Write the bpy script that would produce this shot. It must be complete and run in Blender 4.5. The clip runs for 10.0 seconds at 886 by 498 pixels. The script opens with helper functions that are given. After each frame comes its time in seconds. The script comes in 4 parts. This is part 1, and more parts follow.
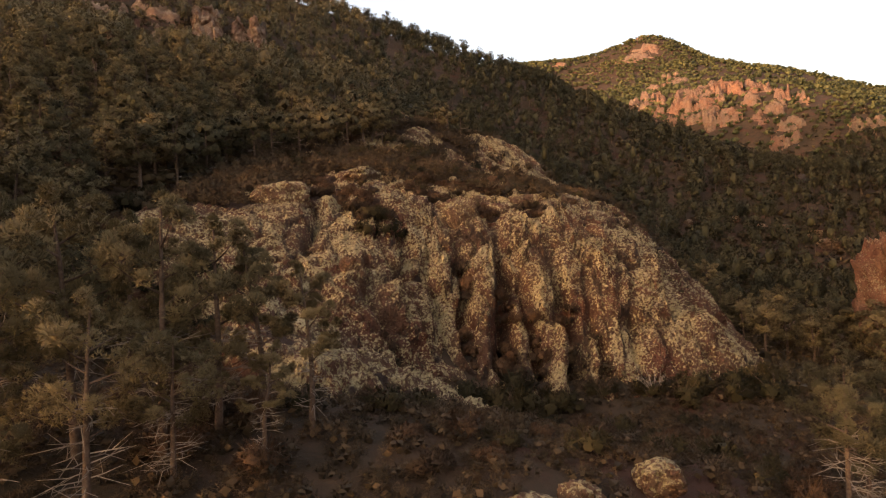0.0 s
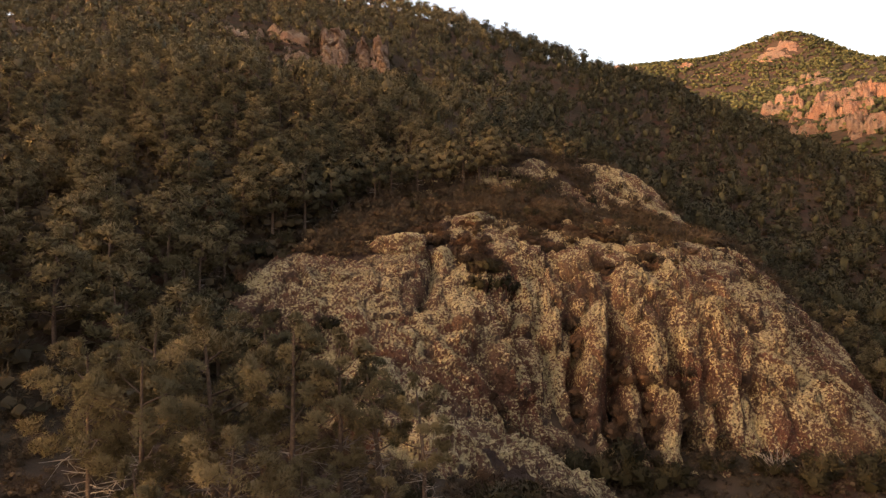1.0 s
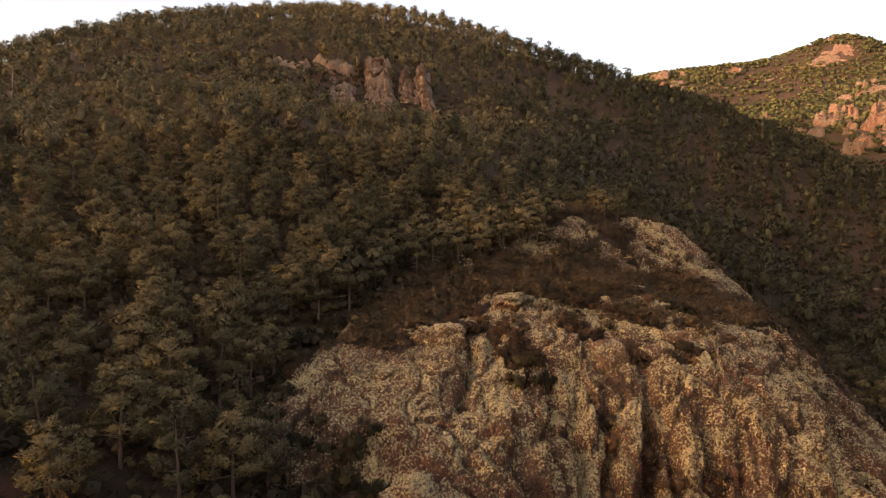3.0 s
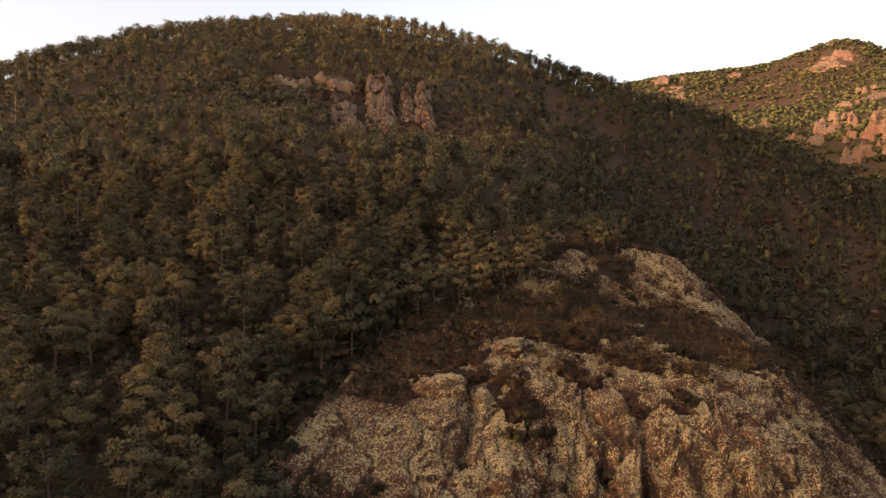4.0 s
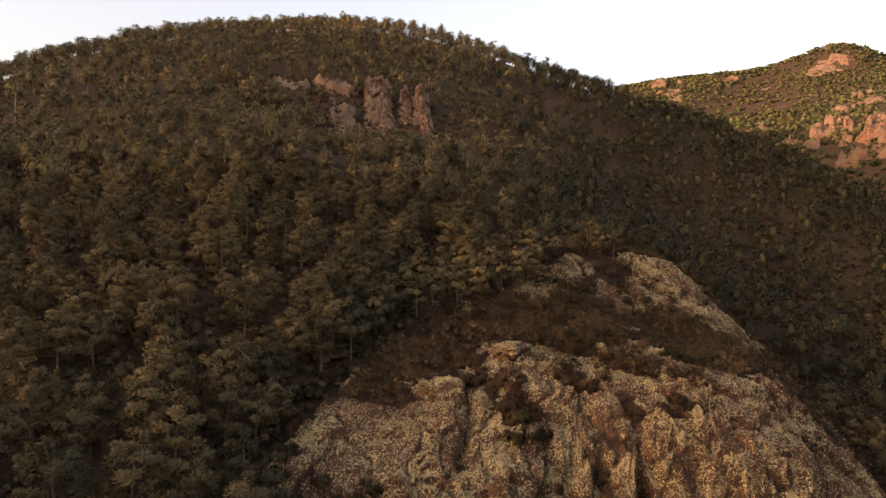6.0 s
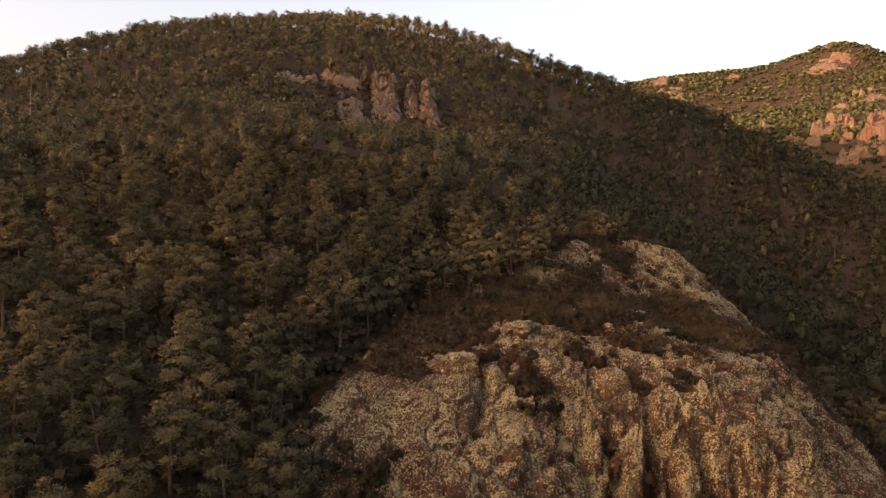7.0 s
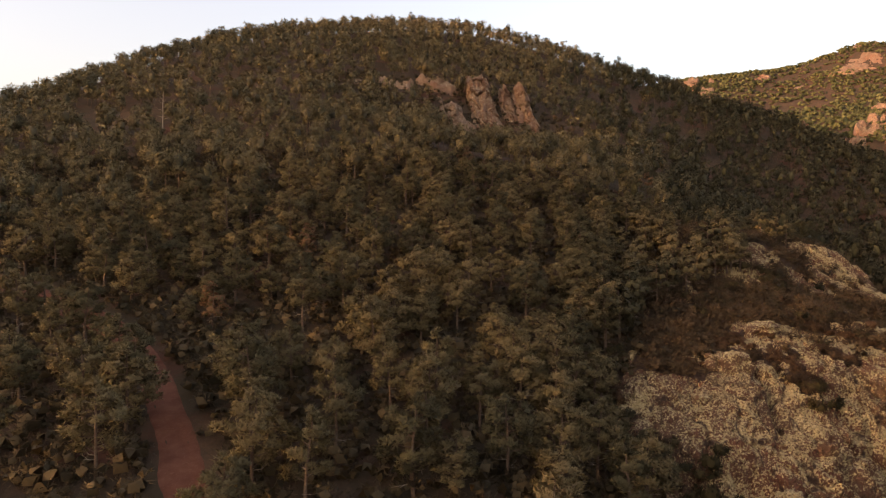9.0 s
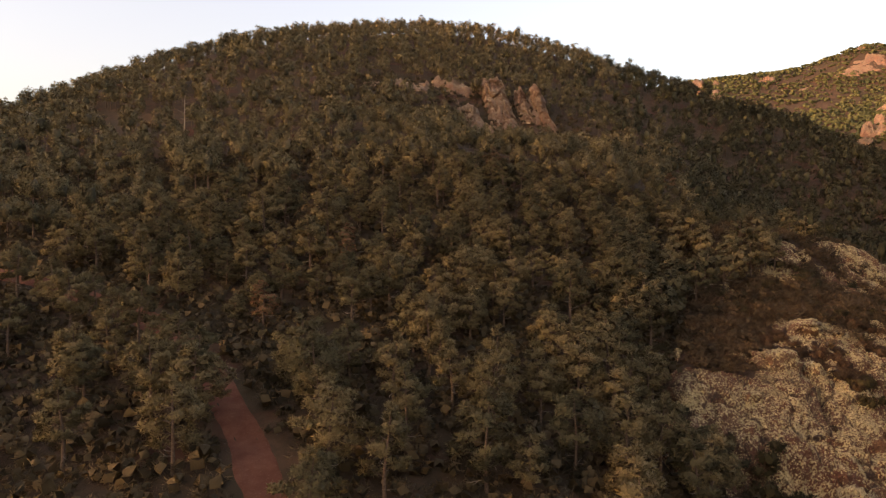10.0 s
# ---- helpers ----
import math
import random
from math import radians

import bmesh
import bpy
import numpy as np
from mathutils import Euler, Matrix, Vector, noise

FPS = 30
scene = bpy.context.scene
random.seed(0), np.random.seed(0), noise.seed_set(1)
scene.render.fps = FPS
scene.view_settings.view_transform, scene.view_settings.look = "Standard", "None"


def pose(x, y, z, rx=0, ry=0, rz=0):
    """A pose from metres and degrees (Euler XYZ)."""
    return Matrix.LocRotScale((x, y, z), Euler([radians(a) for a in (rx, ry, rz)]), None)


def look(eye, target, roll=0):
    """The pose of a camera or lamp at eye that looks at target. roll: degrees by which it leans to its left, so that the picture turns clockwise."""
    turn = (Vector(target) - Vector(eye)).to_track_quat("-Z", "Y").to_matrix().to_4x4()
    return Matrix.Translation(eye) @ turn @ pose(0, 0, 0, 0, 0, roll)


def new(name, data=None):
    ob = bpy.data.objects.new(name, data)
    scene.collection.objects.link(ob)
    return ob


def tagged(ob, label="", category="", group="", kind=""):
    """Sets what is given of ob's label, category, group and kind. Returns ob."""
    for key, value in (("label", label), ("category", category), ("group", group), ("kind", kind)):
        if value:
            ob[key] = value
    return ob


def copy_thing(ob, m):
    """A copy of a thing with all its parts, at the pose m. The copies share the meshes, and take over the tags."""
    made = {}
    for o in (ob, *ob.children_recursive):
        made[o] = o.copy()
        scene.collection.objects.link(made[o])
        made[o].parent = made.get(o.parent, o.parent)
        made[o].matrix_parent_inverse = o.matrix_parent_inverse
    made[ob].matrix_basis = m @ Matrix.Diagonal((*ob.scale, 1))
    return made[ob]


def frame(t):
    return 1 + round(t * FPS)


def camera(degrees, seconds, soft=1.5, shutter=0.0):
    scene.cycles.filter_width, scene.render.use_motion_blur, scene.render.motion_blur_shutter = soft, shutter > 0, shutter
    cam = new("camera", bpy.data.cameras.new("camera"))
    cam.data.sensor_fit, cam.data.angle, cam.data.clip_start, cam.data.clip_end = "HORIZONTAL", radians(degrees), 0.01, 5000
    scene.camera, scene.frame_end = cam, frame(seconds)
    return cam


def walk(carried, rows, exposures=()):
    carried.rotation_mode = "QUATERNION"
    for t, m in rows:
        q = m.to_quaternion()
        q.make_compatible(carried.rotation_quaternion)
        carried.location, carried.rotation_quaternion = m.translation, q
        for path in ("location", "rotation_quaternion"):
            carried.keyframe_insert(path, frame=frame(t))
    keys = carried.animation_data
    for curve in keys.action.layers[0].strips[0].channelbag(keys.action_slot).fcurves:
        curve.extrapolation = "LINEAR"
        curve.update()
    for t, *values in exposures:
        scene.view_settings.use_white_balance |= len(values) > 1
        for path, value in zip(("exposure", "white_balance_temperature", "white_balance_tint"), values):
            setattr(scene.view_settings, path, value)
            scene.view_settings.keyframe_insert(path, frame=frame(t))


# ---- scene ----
cam = camera(68.5, 10.0, soft=1.2)
METRES, EYE, TILT, LEAN, TURN = 65.0, 40.0, 0.0, 0.0, -12.4
ROWS = [
    (0.0, 0.0, 0.0, 0.0, -0.0, -0.11, 2.11),
    (0.5, 0.0008, -0.0079, 0.0401, 5.13, -0.03, 1.25),
    (1.0, 0.0021, -0.0149, 0.0786, 9.85, 0.0, 0.44),
    (1.5, 0.0055, -0.0225, 0.1156, 13.53, -0.07, -0.2),
    (2.0, 0.0076, -0.0298, 0.1519, 13.56, -0.12, -0.21),
    (2.5, 0.0084, -0.0369, 0.1873, 13.45, -0.22, -0.2),
    (4.0, 0.0107, -0.0569, 0.3076, 13.46, -0.31, -0.13),
    (4.5, 0.0086, -0.0621, 0.3378, 13.43, -0.27, -0.15),
    (5.0, 0.0094, -0.062, 0.3336, 13.38, -0.22, -0.22),
    (5.5, 0.0101, -0.062, 0.3296, 13.24, -0.18, -0.27),
    (7.0, -0.0025, -0.1188, 0.2823, 13.25, -0.33, -0.55),
    (7.5, -0.095, -0.1623, 0.2867, 13.26, -0.18, -0.48),
    (8.0, -0.1939, -0.196, 0.2863, 13.32, -0.14, -0.37),
    (8.5, -0.3174, -0.232, 0.2842, 13.29, -0.16, -0.27),
    (9.0, -0.4509, -0.268, 0.2841, 13.35, -0.2, -0.2),
    (9.5, -0.5285, -0.2887, 0.2833, 13.43, -0.26, 0.06),
    (10.0, -0.53, -0.2888, 0.2755, 13.36, 0.1, 0.0),
]
walk(cam, [(t, pose(0, 0, EYE, TILT, LEAN, TURN) @ pose(METRES * x, METRES * y, METRES * z, 90 + pitch, roll, yaw)) for t, x, y, z, yaw, pitch, roll in ROWS],
     exposures=[(0.0, 2.42, 7300, 28), (1.0, 2.58, 7300, 28), (2.5, 2.56, 7300, 28), (4.5, 2.38, 7300, 28), (10.0, 2.36, 7300, 28)])

# ---------------------------------------------------------------- light
SUN_ELEV, SUN_AZ = 5.0, 241.0          # degrees; azimuth clockwise from +y, towards the sun
world = bpy.data.worlds.new("evening_sky")
scene.world = world
world.use_nodes = True
wn = world.node_tree.nodes
sky = wn.new("ShaderNodeTexSky")
sky.sky_type = "NISHITA"
sky.sun_disc = False
sky.sun_elevation = radians(SUN_ELEV)
sky.sun_rotation = radians(SUN_AZ)
sky.altitude, sky.air_density, sky.dust_density, sky.ozone_density = 150, 1.0, 6.0, 1.0
wn["Background"].inputs["Strength"].default_value = 0.15
veil = wn.new("ShaderNodeMix")                  # thin high cloud over the whole sky
veil.data_type, veil.blend_type = "RGBA", "ADD"
veil.inputs[0].default_value = 1.0
veil.inputs[7].default_value = (0.30, 0.27, 0.235, 1)
world.node_tree.links.new(sky.outputs[0], veil.inputs[6])
world.node_tree.links.new(veil.outputs[2], wn["Background"].inputs["Color"])

sun = new("sun", bpy.data.lights.new("sun", "SUN"))
sun.data.energy, sun.data.angle, sun.data.color = 1.5, radians(0.6), (1.0, 0.66, 0.44)
az, el = radians(SUN_AZ), radians(SUN_ELEV)
to_sun = Vector((math.sin(az) * math.cos(el), math.cos(az) * math.cos(el), math.sin(el)))
sun.matrix_world = look(to_sun * 900, (0, 0, 0))


# ---------------------------------------------------------------- noise and ground
def lattice_hash(ix, iy, seed):
    h = (ix.astype(np.int64) * 374761393 + iy.astype(np.int64) * 668265263 + seed * 974634777) & 0xFFFFFFFF
    h = ((h ^ (h >> 13)) * 1274126177) & 0xFFFFFFFF
    return ((h ^ (h >> 16)) & 0xFFFF) / 65535.0


def vnoise(x, y, seed=0):
    """Smooth value noise, -1 to 1."""
    x, y = np.asarray(x, float), np.asarray(y, float)
    ix, iy = np.floor(x), np.floor(y)
    fx, fy = x - ix, y - iy
    fx, fy = fx * fx * fx * (fx * (fx * 6 - 15) + 10), fy * fy * fy * (fy * (fy * 6 - 15) + 10)
    a, b = lattice_hash(ix, iy, seed), lattice_hash(ix + 1, iy, seed)
    c, d = lattice_hash(ix, iy + 1, seed), lattice_hash(ix + 1, iy + 1, seed)
    return 2 * ((a * (1 - fx) + b * fx) * (1 - fy) + (c * (1 - fx) + d * fx) * fy) - 1


def fbm(x, y, seed=0, octaves=4, gain=0.5):
    total, amp = 0.0, 1.0
    for o in range(octaves):
        total = total + amp * vnoise(x * 2 ** o, y * 2 ** o, seed + 17 * o)
        amp *= gain
    return total


def smin(a, b, k):
    h = np.clip(0.5 + 0.5 * (b - a) / k, 0, 1)
    return b * (1 - h) + a * h - k * h * (1 - h)


def smax(a, b, k):
    return -smin(-a, -b, k)


def ramp(x, a, b):
    h = np.clip((x - a) / (b - a), 0, 1)
    return h * h * (3 - 2 * h)


def bump(x, y, cx, cy, sx, sy):
    return np.exp(-0.5 * ((x - cx) / sx) ** 2 - 0.5 * ((y - cy) / sy) ** 2)


# broad swells of the wooded hill (70 m apart) and of the far range (130 m apart)
HILL = [[-2.9, -0.2, 8.4, -1.1, -19.6, 33.5, -0.7], [14.2, 13.8, -4.5, 22.3, -11.1, -14.8, -10.8],
        [15.4, 7.2, 17.1, 21.1, -10.6, 3.6, 24.5], [15.9, 35.2, 17.6, 9.9, -7.5, 10.5, -56.5],
        [16.8, 38.4, 11.0, 37.9, 8.0, 16.0, -36.5], [-2.9, 36.1, 50.0, 18.2, -29.0, -52.7, -18.0]]
RANGE = [[11.1, 17.2, 14.2, 29.5], [53.8, 73.2, -0.5, 35.5], [34.4, -9.5, 63.2, 45.5],
         [78.2, 34.0, 34.4, 74.1], [52.3, 87.3, 96.4, 44.4]]


def earth(x, y):
    """Height of the soil, without the rock dome."""
    x, y = np.asarray(x, float), np.asarray(y, float)
    z = np.full(np.broadcast(x, y).shape, 24.0)
    for j, row in enumerate(HILL):
        for i, a in enumerate(row):
            z = z + a * bump(x, y, -210 + 70 * i, 30 + 70 * j, 62, 62)
    for j, row in enumerate(RANGE):
        for i, a in enumerate(row):
            z = z + a * bump(x, y, 90 + 130 * i, 230 + 130 * j, 105, 105)
    # the rocky top of the far range
    z = z + 29 * bump(x, y, 392, 655, 36, 40)
    # hollow in front of the dome
    z = z - 4.5 * bump(x, y, 15, 47, 11, 6) + 1.5 * bump(x, y, 38, 46, 9, 9) - 5.0 * bump(x, y, -22, 185, 15, 11) - 8.5 * bump(x, y, -24, 164, 20, 14) + 4.0 * bump(x, y, 15, 23, 16, 8) - 4.5 * bump(x, y, -13, 50, 8, 9)
    # the long ridge to the south-west, behind which the sun stands
    s = x * math.sin(az) + y * math.cos(az)
    w = x * math.cos(az) - y * math.sin(az)
    z = z + RIDGE_H * np.exp(-0.5 * ((s - 3600) / 330) ** 2) * (1 - ramp(np.abs(w), 2600, 3400)) * (1 + 0.02 * vnoise(w / 400, s / 1200, 5))
    # the east side of the valley: an unseen rise added to shade the gully
    east = np.clip(np.minimum((x - 1.06 * y - 12) / 1.457, x - 34), 0, 80)
    z = z + 1.15 * east ** 2 / (east + 8) * (1 - ramp(np.hypot(x, y), 300, 460))
    near = np.exp(-((x / 900) ** 2 + (y / 900) ** 2))
    return z + 0.5 * near * fbm(x / 14, y / 14, 3, 3) + (1 - near) * 45 * (0.6 + vnoise(x / 700, y / 700, 9)) * ramp(np.hypot(x, y), 700, 1600)


RIDGE_H = 420.0

def cells(u, v, seed):
    """Nearest and second distance to scattered points, the nearest one's random number, and a tilted facet round it."""
    iu, iv = np.floor(u), np.floor(v)
    f1 = np.full(np.shape(u), 9.0)
    f2, own, facet = f1.copy(), np.zeros(np.shape(u)), np.zeros(np.shape(u))
    for a in (-1, 0, 1):
        for b in (-1, 0, 1):
            cu, cv = iu + a, iv + b
            du, dv = u - cu - lattice_hash(cu, cv, seed), v - cv - lattice_hash(cu, cv, seed + 1)
            d = np.hypot(du, dv)
            closer = d < f1
            f2 = np.where(closer, f1, np.minimum(f2, d))
            own = np.where(closer, lattice_hash(cu, cv, seed + 2), own)
            facet = np.where(closer, (lattice_hash(cu, cv, seed + 3) - 0.5) * du + (lattice_hash(cu, cv, seed + 4) - 0.5) * dv, facet)
            f1 = np.where(closer, d, f1)
    return f1, f2, own, 2 * facet


# deep clefts of the dome's face and the gully on its east side: depth, half-width, line from the brow to the foot
CLEFTS = [(2.2, 0.50, [(5.6, 55.0), (5.5, 51.2), (6.4, 49.1), (8.1, 48.3), (11.1, 47.8)]),
          (2.8, 0.50, [(14.3, 60.5), (14.3, 56.6), (13.7, 54.1), (14.0, 52.4)]),
          (2.6, 0.61, [(18.6, 60.0), (18.3, 56.8), (17.1, 54.8), (16.7, 52.1)]),
          (1.6, 0.38, [(19.5, 58.5), (19.7, 55.6), (19.9, 53.9), (19.7, 52.0)]),
          (3.0, 0.66, [(23.2, 59.2), (23.1, 55.7), (23.5, 53.8), (22.5, 51.0)]),
          (2.2, 0.44, [(26.2, 57.0), (25.6, 54.2), (25.9, 52.6), (25.4, 50.8)]),
          (2.4, 0.83, [(38.0, 72.5), (39.4, 66.8), (38.1, 61.0), (38.5, 57.4), (40.8, 54.6), (42.8, 53.0)]),
          (0.8, 0.33, [(34.3, 58.0), (34.8, 54.2), (36.3, 52.5), (36.9, 50.0)]),
          (0.7, 0.33, [(30.1, 56.5), (28.7, 51.5)]),
          (0.9, 0.33, [(1.5, 47.5), (5.6, 45.1), (8.7, 43.8)]),
          (1.2, 0.50, [(8.2, 63.5), (9.4, 59.5), (8.6, 56.0), (9.6, 52.5)]),
          (0.8, 0.38, [(11.6, 62.0), (11.4, 57.0), (11.9, 52.0)]),
          (1.0, 0.44, [(1.4, 63.5), (1.9, 59.5), (0.6, 55.5)])]
# gentle swells of the dome, 9 m apart
SWELL = [[0.5, -0.2, 0.0, 0.4, -0.8, -1.2, -0.8, 0.0],
         [2.0, 1.0, 0.1, 0.1, 0.1, 0.7, -1.1, 0.3],
         [-0.3, 1.0, 0.4, -0.4, 0.2, 0.8, -1.2, 1.0],
         [-0.4, 0.4, 0.3, -0.1, 0.0, 0.5, -0.3, 0.9],
         [0.0, 0.0, 0.0, -0.1, -0.5, -0.7, -0.2, 0.1],
         [0.0, 0.0, -0.1, 0.0, -1.4, -2.8, -0.2, 0.3],
         [0.0, 0.0, 0.1, 0.7, -0.2, -1.1, -0.2, -0.6],
         [0.0, 0.0, 0.0, 0.3, 0.8, 1.0, -0.1, -0.1]]


def clefts(x, y):
    """Depth of the clefts at a place, and the distance to the nearest one."""
    deep, near = np.zeros(np.shape(x)), np.full(np.shape(x), 9.0)
    for depth, width, line in CLEFTS:
        n = len(line) - 1
        for k in range(n):
            (x0, y0), (x1, y1) = line[k], line[k + 1]
            lx, ly = x1 - x0, y1 - y0
            u = np.clip(((x - x0) * lx + (y - y0) * ly) / (lx * lx + ly * ly), 0, 1)
            d = np.hypot(x - x0 - u * lx, y - y0 - u * ly)
            along = (k + u) / n
            deep = np.maximum(deep, depth * np.minimum(1, 0.15 + 1.6 * along) * np.exp(-(d / width) ** 2))
            near = np.minimum(near, d)
    return deep, near


def dome_body(x, y):
    """The dome's large form: sloping top, steep face, east flank, west edge, and the buttress behind."""
    x, y = np.asarray(x, float), np.asarray(y, float)
    top = 44.8 + 0.40 * (y - 66) - 0.14 * np.maximum(x - 12, 0)
    k = ramp(x, 1, 14)
    front = 38.8 * (1 - k) + 31.7 * k + (0.58 * (1 - k) + 1.38 * k) * (y - 53.5)
    right = 41.6 - 0.62 * (x - 30) - 0.016 * np.maximum(x - 30, 0) ** 2 + 0.62 * (smin(y, 84.0, 6.0) - 61)
    left = 43.5 + 2.2 * (x + 14.2) - 0.6 * np.logaddexp(0, y - 57)
    z = smin(smin(smin(top, front, 5.0), right, 3.5), left, 2.5)
    buttress = smin(smin(58.4, 50.4 + 0.75 * (y - 97), 3.0), 55.0 - 0.95 * (x - 36) + 0.45 * (y - 102), 4.0) - 1.2 * np.maximum(26 - x, 0)
    z = smax(z, buttress, 2.0)
    z = smin(z, 41.0 + 2.0 * (y - 54) + 2.4 * np.logaddexp(0, (x + 4) / 1.5), 1.5)
    apron = smin(32.2 + 0.33 * (y - 37.5) - 0.6 * (x - 1), 31 + 1.1 * (y - 36.6), 1.0) - 1.7 * np.logaddexp(0, -3.0 - x) - 0.9 * np.logaddexp(0, y - 46)
    z = smin(smax(z, apron, 1.5), 59.5 - 0.55 * (y - 110), 3.0)
    for j, row in enumerate(SWELL):
        for i, a in enumerate(row):
            if a:
                z = z + a * bump(x, y, -14 + 9 * i, 46 + 9 * j, 7, 7)
    return z


def blocks(x, y):
    """Coordinates of the weathered blocks, across and down the slope, and how far a place lies on the ribbed faces."""
    bx, by = x + 0.9 * fbm(x / 3.0, y / 3.0, 56, 3), y + 0.9 * fbm(x / 3.0, y / 3.0, 58, 3)
    b_ang, b_rad = np.arctan2(bx - 13, -(by - 92)), np.hypot(bx - 13, by - 92)
    rear = ramp(y + 0.3 * (x - 30), 82, 90)              # the buttress is ribbed along its own fall line
    across = (1 - rear) * b_ang * 10 + rear * (0.6 * bx + 0.8 * by) / 2.3
    down = (1 - rear) * b_rad / 4.2 + rear * (0.8 * bx - 0.6 * by) / 6.0
    return across, down, np.maximum(ramp(b_rad, 20, 31) * (1 - rear), rear), bx, by


def heath_cover(x, y):
    """Where soil and heather lie on the dome, 0 to 1."""
    e = 0.8
    slope = np.hypot((dome_body(x + e, y) - dome_body(x - e, y)) / (2 * e), (dome_body(x, y + e) - dome_body(x, y - e)) / (2 * e))
    patch = vnoise(x / 6.5, y / 4.0, 91) + 0.45 * vnoise(x / 2.4, y / 2.0, 92)
    more = 0.045 * np.clip(y - 77, -12, 10) + 1.6 * np.clip(0.55 - slope, -0.6, 0.15) - 1.1 * bump(x, y, 39, 102, 9, 8) - 0.9 * bump(x, y, -7, 58, 6, 4) + 0.55 * bump(x, y, -10, 67, 6, 4) + 0.5 * bump(x, y, 28, 87, 7, 4) + 0.5 * bump(x, y, 7, 60, 2.5, 2.5) - 0.9 * bump(x, y, -0.5, 55.5, 4, 4) - 0.35 * bump(x, y, 16, 67, 12, 5) - 0.75 * bump(x, y, 29, 73, 9, 5) - 0.7 * bump(x, y, 9, 72, 5, 2.5) - 1.0 * bump(x, y, 12, 94, 6, 4) - 0.6 * bump(x, y, 25, 82, 4, 3)
    across, down, face, bx, by = blocks(x, y)
    f1, f2, own, facet = cells(across, down, 53)
    joints = np.exp(-((f2 - f1) / 0.16) ** 2) * ramp(y, 57, 64) * (1 - ramp(y, 84, 92)) * ramp(vnoise(x / 3.5, y / 3.5, 94), -0.35, 0.25)
    thin_soil = 0.40 * bump(x, y, -4, 59, 8, 5) + 0.25 * ramp(y, 58, 66)
    thin_soil = np.maximum(thin_soil, 0.54 * np.exp(-((f2 - f1) / 0.11) ** 2))         # dark earth in the joints
    f1, f2, own, facet = cells(across * 2.4, down * 2.1, 63)
    thin_soil = np.maximum(thin_soil, 0.42 * np.exp(-((f2 - f1) / 0.09) ** 2))
    return np.maximum(ramp(patch + more + 0.14 + 0.95 * joints, -0.12, 0.22), thin_soil)


def dome_relief(x, y):
    """The dome's smooth height, and how far its weathered skin stands out along the normal."""
    x, y = np.asarray(x, float), np.asarray(y, float)
    z = dome_body(x, y) + 0.45 * fbm(x / 7.0, y / 6.0, 41, 2)
    wx, wy = x + 0.35 * fbm(x / 2.2, y / 2.2, 21, 3), y + 0.35 * fbm(x / 2.2, y / 2.2, 22, 3)
    deep, near = clefts(wx, wy)
    # rounded ribs between the clefts
    out = 0.75 * (1 - np.exp(-(near / 0.9) ** 1.3)) - deep
    # rounded blocks, long down the slope, then smaller ones and the rough skin; soil evens them out
    across, down, face, bx, by = blocks(x, y)
    west = 1 - ramp(x, -1, 5)
    steep = (0.75 + 0.25 * face) * (1 - 0.45 * west)
    f1, f2, own, facet = cells(across, down, 53)
    pillow = 1 - np.exp(-((f2 - f1) / 0.13) ** 1.2)
    detail = steep * (0.65 * (own - 0.5) + 0.9 * facet + 1.0 * (pillow - 1))
    f1, f2, own, facet = cells(across * 2.4, down * 2.1, 63)
    detail = detail + 0.2 * (own - 0.5) + 0.5 * facet - 0.3 * np.exp(-((f2 - f1) / 0.09) ** 2)
    f1, f2, own, facet = cells(bx / 0.6, by / 0.8, 73)
    detail = detail + 0.12 * (own - 0.5) + 0.34 * facet - 0.16 * np.exp(-((f2 - f1) / 0.14) ** 2) + 0.10 * fbm(x / 0.5, y / 0.6, 61, 3, 0.7)
    f1, f2, own, facet = cells(bx / 0.33 + 7, by / 0.4, 83)
    detail = detail + 0.09 * (own - 0.5) + 0.12 * facet
    # tilted beds at the west foot
    bed = (0.42 * bx + 0.91 * by) / 1.15
    detail = detail + 0.55 * bump(x, y, 4, 48, 6, 5) * ((bed - np.floor(bed)) ** 2 - 0.4)
    cover = heath_cover(x, y)
    return z - 0.35 * cover, out + detail * (1 - 0.85 * cover)


def dome_normal(x, y):
    e = 0.5
    n = np.stack([dome_body(x - e, y) - dome_body(x + e, y), dome_body(x, y - e) - dome_body(x, y + e), np.full(np.shape(x), 2 * e)], -1)
    return n / np.linalg.norm(n, axis=-1, keepdims=True)


GRID_X, GRID_Y = np.arange(-25, 63.1, 0.3), np.arange(31, 123.1, 0.3)
relief_z, relief_out = dome_relief(*np.meshgrid(GRID_X, GRID_Y))
DOME_GRID = relief_z + 0.9 * relief_out


def dome(x, y):
    """Height of the weathered dome, from a table of it."""
    u = np.clip((np.asarray(x, float) - GRID_X[0]) / 0.3, 0, len(GRID_X) - 1.001)
    v = np.clip((np.asarray(y, float) - GRID_Y[0]) / 0.3, 0, len(GRID_Y) - 1.001)
    i, j = u.astype(int), v.astype(int)
    u, v = u - i, v - j
    low = DOME_GRID[j, i] * (1 - u) + DOME_GRID[j, i + 1] * u
    return low * (1 - v) + (DOME_GRID[j + 1, i] * (1 - u) + DOME_GRID[j + 1, i + 1] * u) * v


RIB_EDGES = np.array([-12, 1.5, 5.8, 9.0, 11.6, 14.1, 17.6, 19.7, 23.1, 25.8, 29.4, 35.0, 38.7])


